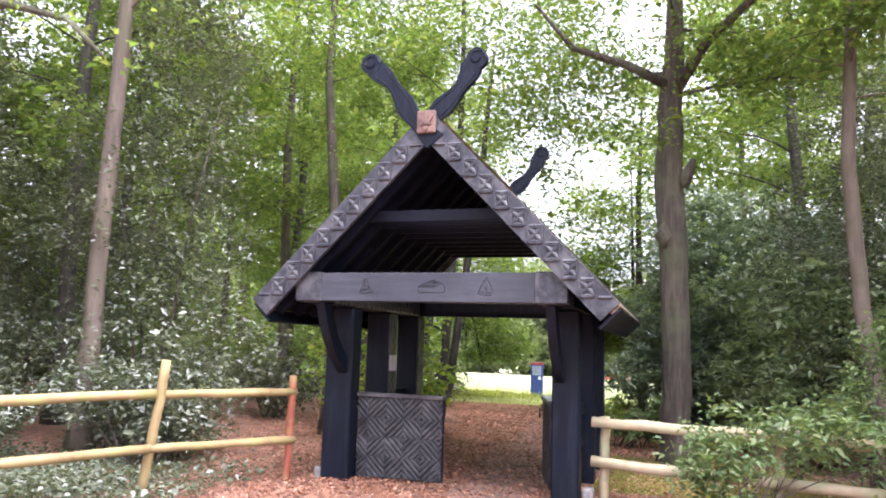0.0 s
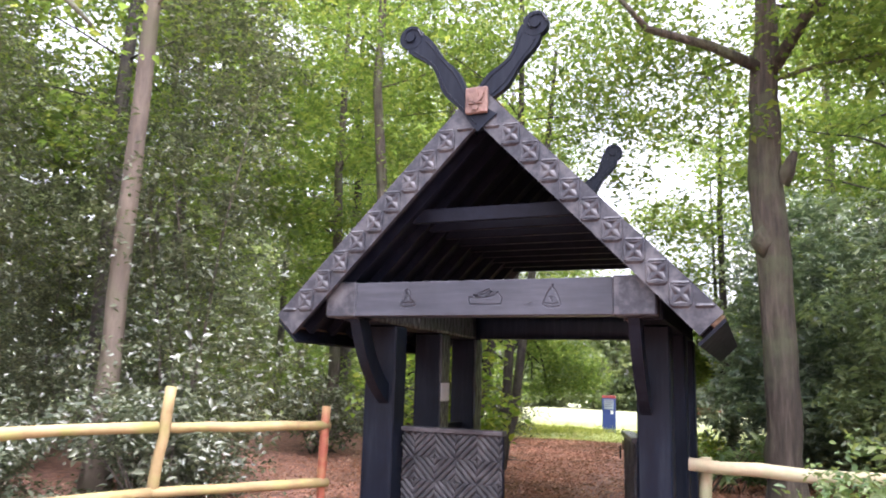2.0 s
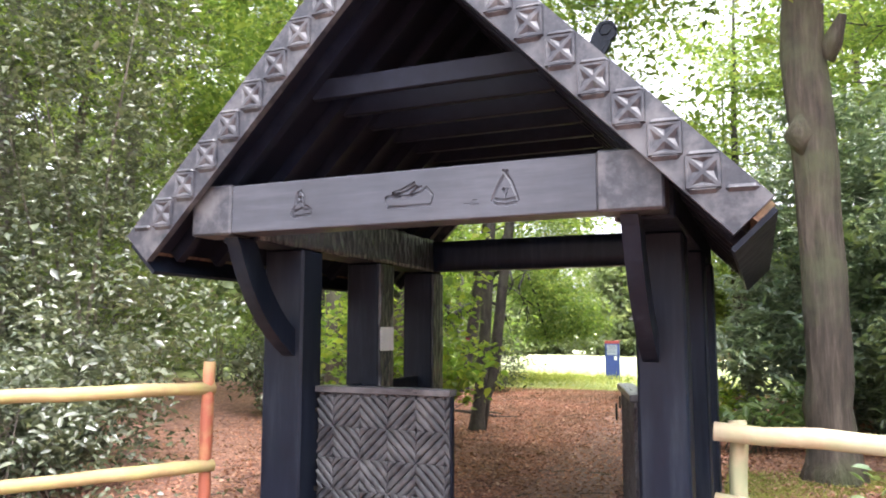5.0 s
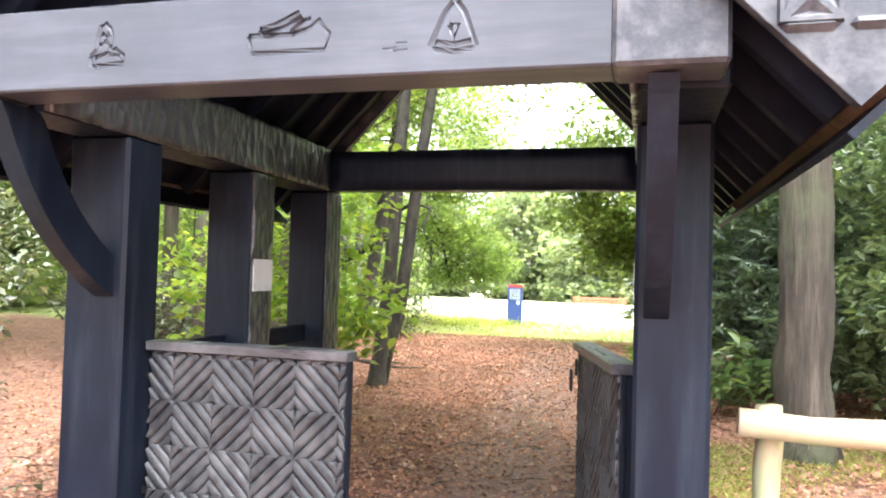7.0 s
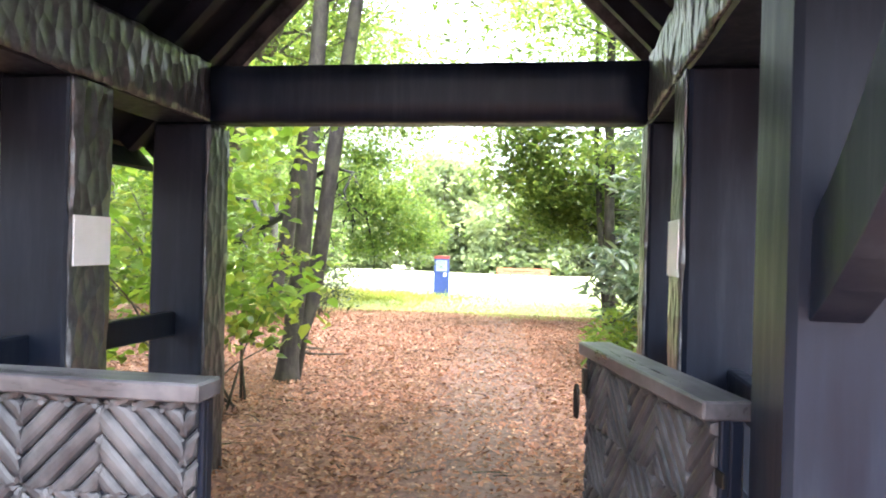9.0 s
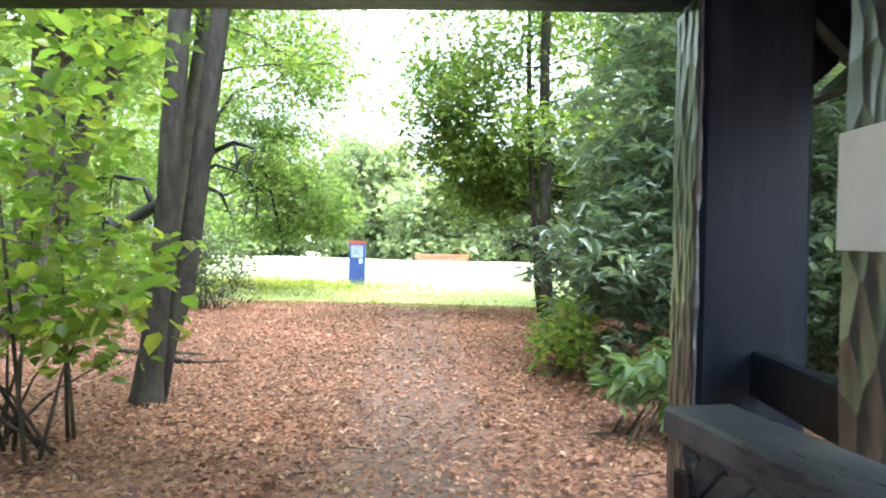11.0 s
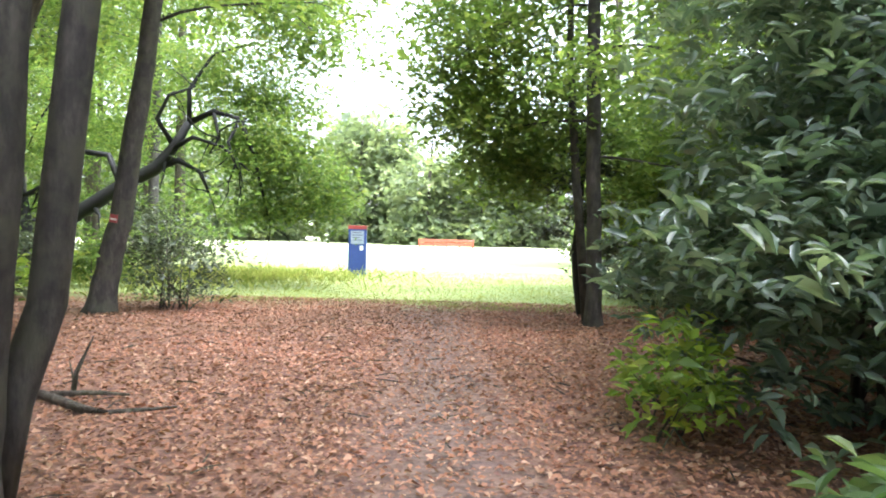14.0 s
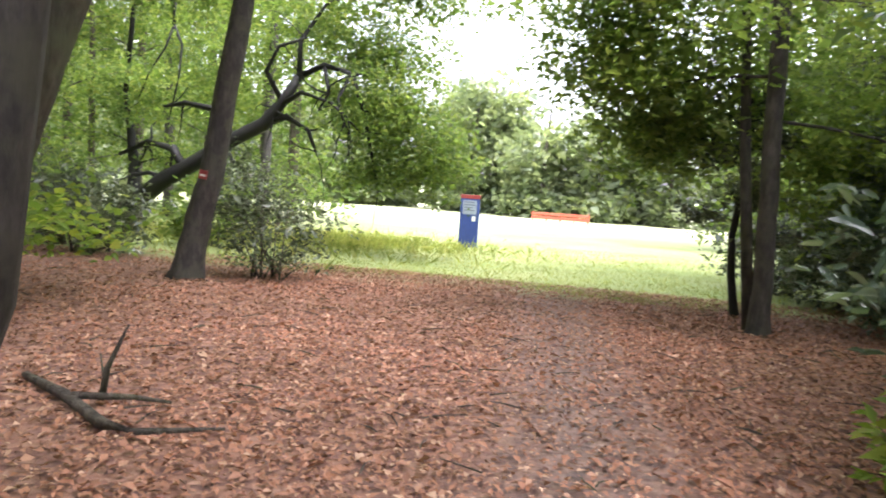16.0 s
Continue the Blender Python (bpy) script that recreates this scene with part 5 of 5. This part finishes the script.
bench = thing("red_barrier", (-5.6, 75, 0.0), "long low red wooden barrier across the field", "barrier")
for z in (0.25, 0.55):
    part("rail", box(Geo(), (-2.3, -0.03, z), (2.3, 0.03, z + 0.22), 0.01), M_REDBENCH, bench)
for x in (-2.2, -1.1, 0, 1.1, 2.2):
    part("upright", box(Geo(), (x - 0.05, 0.03, -0.1), (x + 0.05, 0.1, 0.8), 0.01), M_REDBENCH, bench)


def far_woods():
    """Trees round the field and behind the wood, one uneven mass of crowns."""
    rs, rng = np.random.RandomState(77), random.Random(77)
    spots = []
    for x in [-72 + 3.2 * i for i in range(46)]:
        spots.append((x + rng.uniform(-2, 2), 92 + rng.uniform(-4, 6), 12.5 + 4.0 * math.exp(-((x + 16) / 5) ** 2) + 0.03 * abs(x + 10) + rng.uniform(-1.2, 1.2)))
    for y in range(4, 90, 5):
        spots.append((-27 - max(0, y - 30) * 0.5 + rng.uniform(-2, 2), y, rng.uniform(11, 16)))
        spots.append((17 + max(0, y - 30) * 0.5 + rng.uniform(-2, 2), y, rng.uniform(11, 16)))
    for x in range(-60, 60, 5):
        spots.append((x, -48 + rng.uniform(-3, 3), rng.uniform(8, 11)))
    pts, wood = [], Geo()
    for x, y, h in spots:
        for q in range(13):
            zc = (0.09 if q < 5 else rng.uniform(0.2, 0.88)) * h
            r = (0.16 + 0.12 * math.sin(zc / h * 3)) * h
            pts.append(blob_points(rs, (x + rng.uniform(-2.2, 2.2), y + rng.uniform(-1.6, 1.6), zc), (r * rng.uniform(0.7, 1.2), r, r * rng.uniform(0.5, 0.9)), 70, 0.6))
        tube(wood, [(x, y, fall(y) - 0.1), (x, y, h * 0.4), (x + 0.3, y, h * 0.8)], [0.28, 0.2, 0.05], 6)
    c = spray_points(np.concatenate(pts), 3, 0.35, 0.6, rs)
    c = c[c[:, 2] > 0.1]
    c[:, 2] += falls(c[:, 1])
    ob = part("distant_woodland", leaves_mesh("distant_woodland", c, 0.62, M_FARHAZE, rs, 0.8, 0.4), M_FARHAZE)
    tagged(ob, "distant green woodland round the field", "woodland", "", "stuff")
    tw = part("distant_trunks", wood, M_BARK)
    tagged(tw, "distant tree trunks", "woodland", "", "stuff")


far_woods()


def wood_belt():
    """Tall leafy wood closing the view on both sides of the field's opening."""
    rs, rng = np.random.RandomState(78), random.Random(78)
    pts, wood = [], Geo()
    for x in [-46 + 3.0 * i for i in range(11)] + [3.0 + 3.0 * i for i in range(10)]:
        y, h = 47 + rng.uniform(-3, 4), rng.uniform(18, 24)
        for q in range(16):
            zc = (q + 0.8) / 16 * h
            r = (0.10 + 0.07 * math.sin(zc / h * 3)) * h
            pts.append(blob_points(rs, (x + rng.uniform(-1.4, 1.4), y + rng.uniform(-1.5, 1.5), zc), (r * rng.uniform(0.7, 1.1), r, r * rng.uniform(0.45, 0.8)), 46, 0.4))
        tube(wood, [(x, y, fall(y) - 0.1), (x + 0.1, y, h * 0.4), (x + 0.3, y, h * 0.8)], [0.26, 0.19, 0.05], 7)
    c = spray_points(np.concatenate(pts), 5, 0.4, 0.5, rs)
    c = c[c[:, 2] > 0.3]
    c[:, 2] += falls(c[:, 1])
    tagged(part("wood_belt", leaves_mesh("wood_belt", c, 0.27, M_BEECH, rs, 0.7, 0.4), M_BEECH), "tall green wood beside the field's opening", "woodland", "", "stuff")
    tagged(part("belt_trunks", wood, M_BARK), "grey-brown trunks inside the tall wood", "woodland", "", "stuff")


wood_belt()


# ---- litter, grass, fallen wood ----
def scatter():
    rs = np.random.RandomState(5)
    n = 170000
    y = 6 + 21 * rs.random(n) ** 0.9
    x = -2.2 - 0.07 * y + rs.normal(size=n) * (2.0 + 0.06 * y)
    lane = np.abs(x + 1.75 + 0.075 * y) < 0.5
    keep = ~(lane & (rs.random(n) < 0.45)) & ~((x > -1.9) & (x < -1.5) & (y > 10.8) & (y < 13.8))
    c = np.stack([x, y, falls(y) + 0.006 + 0.022 * rs.random(n)], 1)[keep]
    ob = part("fallen_leaves", leaves_mesh("fallen_leaves", c, 0.038, M_LITTER, rs, 0.6, 1.3, 0.12, 0.3), M_LITTER)
    tagged(ob, "dry brown and reddish fallen leaves on the woodland floor", "leaves", "", "stuff")
    n = 42000
    y = 24.2 + 16 * rs.random(n) ** 1.5
    x = -4.5 + rs.normal(size=n) * (2.6 + 0.2 * (y - 24))
    wob = np.sin(x * 0.9) * 0.7 + np.abs(x + 4.3) * 0.12
    k = y > 25.6 + wob
    c = np.stack([x, y, falls(y) + 0.015 + 0.015 * rs.random(n)], 1)[k]
    up = np.tile((0, 0, 1.0), (len(c), 1))
    me = leaves_mesh("grass", c, 0.055, M_GRASS, rs, 0.09, 0.0, 0.02, 0.35, up)
    tagged(part("grass", me, M_GRASS), "short mown grass with dry yellow blades", "grass", "", "stuff")
    n = 6000
    c = np.stack([-10.5 + rs.normal(size=n) * 2.2, 33 + rs.normal(size=n) * 2.5, 0.1 + 0.08 * rs.random(n)], 1)
    c[:, 2] += falls(c[:, 1])
    me = leaves_mesh("long_grass", c, 0.28, M_GRASS, rs, 0.04, 0.0, 0.02, 0.3, np.tile((0.1, 0, 1.0), (n, 1)))
    tagged(part("long_grass", me, M_GRASS), "taller yellowing grass at the field edge", "grass", "", "stuff")
    n = 30000
    x, y = -1.5 + 4.2 * rs.random(n) ** 1.4, 11.6 + 3.6 * rs.random(n)
    c = np.stack([x, y, 0.012 + 0.012 * rs.random(n)], 1)
    c = c[(np.sin(x * 2.1 + y * 1.3) + np.sin(y * 2.7 - x) + rs.normal(size=n) * 0.5 > -0.6) & ~((x < XR1 + 0.04) & (y < 13.75))]
    me = leaves_mesh("mossy_grass", c, 0.06, M_GRASS, rs, 0.1, 0.2, 0.02, 0.35, np.tile((0, 0, 0.7), (len(c), 1)))
    tagged(part("mossy_grass", me, M_GRASS), "thin yellowish grass beyond the fence", "grass", "", "stuff")
    n = 11000
    c = np.stack([-7.3 + rs.normal(size=n) * 1.3, 8.7 + rs.normal(size=n) * 1.1, 0.05 + 0.1 * rs.random(n)], 1)
    c = c[(c[:, 0] < -5.2)]
    tagged(part("ground_ivy", leaves_mesh("ground_ivy", c, 0.055, M_HOLLY, rs, 0.8, 1.0), M_HOLLY), "low dark green ivy by the fence", "ivy", "", "stuff")


scatter()
rng = random.Random(3)
log = Geo()
tube(log, [(-6.45, 18.9, 0.03), (-5.95, 18.6, 0.05), (-5.5, 18.3, 0.04), (-5.3, 18.28, 0.03), (-4.95, 18.5, 0.02)], [0.022, 0.032, 0.03, 0.018, 0.008], 9, 0.2, rng)
tube(log, [(-5.87, 18.55, 0.07), (-5.6, 18.7, 0.05), (-5.4, 18.75, 0.03)], [0.022, 0.016, 0.008], 7, 0.16, rng)
tagged(part("fallen_branch", log, M_BARK, None, "", True), "grey fallen branch lying on the leaf litter", "branch")
tw = Geo()
tube(tw, [(-5.8, 18.7, -0.03), (-5.75, 18.68, 0.2), (-5.64, 18.7, 0.45)], [0.022, 0.017, 0.006], 6, 0.1, rng)
tube(tw, [(-5.77, 18.69, 0.1), (-5.83, 18.73, 0.26)], [0.01, 0.004], 5)
tagged(part("broken_twig", tw, M_BARK, None, "", True), "broken brown sapling stem sticking out of the litter", "twig")
sticks, rng = Geo(), random.Random(12)
for _ in range(420):
    y = rng.uniform(7, 25)
    x = -2.2 - 0.07 * y + rng.gauss(0, 2.4)
    if XL0 - 0.1 < x < XR1 + 0.1 and 10.7 < y < 13.8 and not XL1 + 0.1 < x < XR0 - 0.1:
        continue
    a, L = rng.uniform(0, math.pi), rng.uniform(0.06, 0.3)
    d = Vector((math.cos(a), math.sin(a), 0)) * L
    p = Vector((x, y, fall(y) + 0.022))
    tube(sticks, [p, p + d * 0.5 + Vector((rng.uniform(-0.02, 0.02), rng.uniform(-0.02, 0.02), 0.008)), p + d], [0.005, 0.0045, 0.002], 5)
tagged(part("fallen_twigs", sticks, M_BARK), "thin dry twigs scattered over the leaf litter", "twigs", "", "stuff")
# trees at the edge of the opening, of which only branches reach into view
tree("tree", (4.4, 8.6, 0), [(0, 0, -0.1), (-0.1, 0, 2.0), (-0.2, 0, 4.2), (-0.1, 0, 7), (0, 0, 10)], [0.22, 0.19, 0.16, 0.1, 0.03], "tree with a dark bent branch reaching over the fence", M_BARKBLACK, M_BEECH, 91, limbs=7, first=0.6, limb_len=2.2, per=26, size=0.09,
     extra=(([(-0.2, 0, 4.1), (-1.4, -0.3, 4.3), (-2.6, -0.5, 4.15), (-3.4, -0.6, 4.35), (-4.1, -0.6, 4.65), (-4.6, -0.6, 5.0)], [0.09, 0.075, 0.065, 0.055, 0.04, 0.015]),))
tree("tree", (-9.0, 7.2, 0), [(0, 0, -0.1), (0.1, 0, 2.0), (0.2, 0, 4.2), (0.1, 0, 7), (0, 0, 10)], [0.2, 0.17, 0.14, 0.1, 0.03], "tree with a drooping leafy branch beyond the fence", M_BARK, M_BEECH, 92, limbs=7, first=0.6, limb_len=2.2, per=26, size=0.09,
     extra=(([(0.2, 0, 4.0), (1.2, 0.2, 4.6), (2.2, 0.4, 4.9), (2.9, 0.5, 4.7), (3.3, 0.6, 4.3)], [0.08, 0.07, 0.055, 0.035, 0.015], 1),))
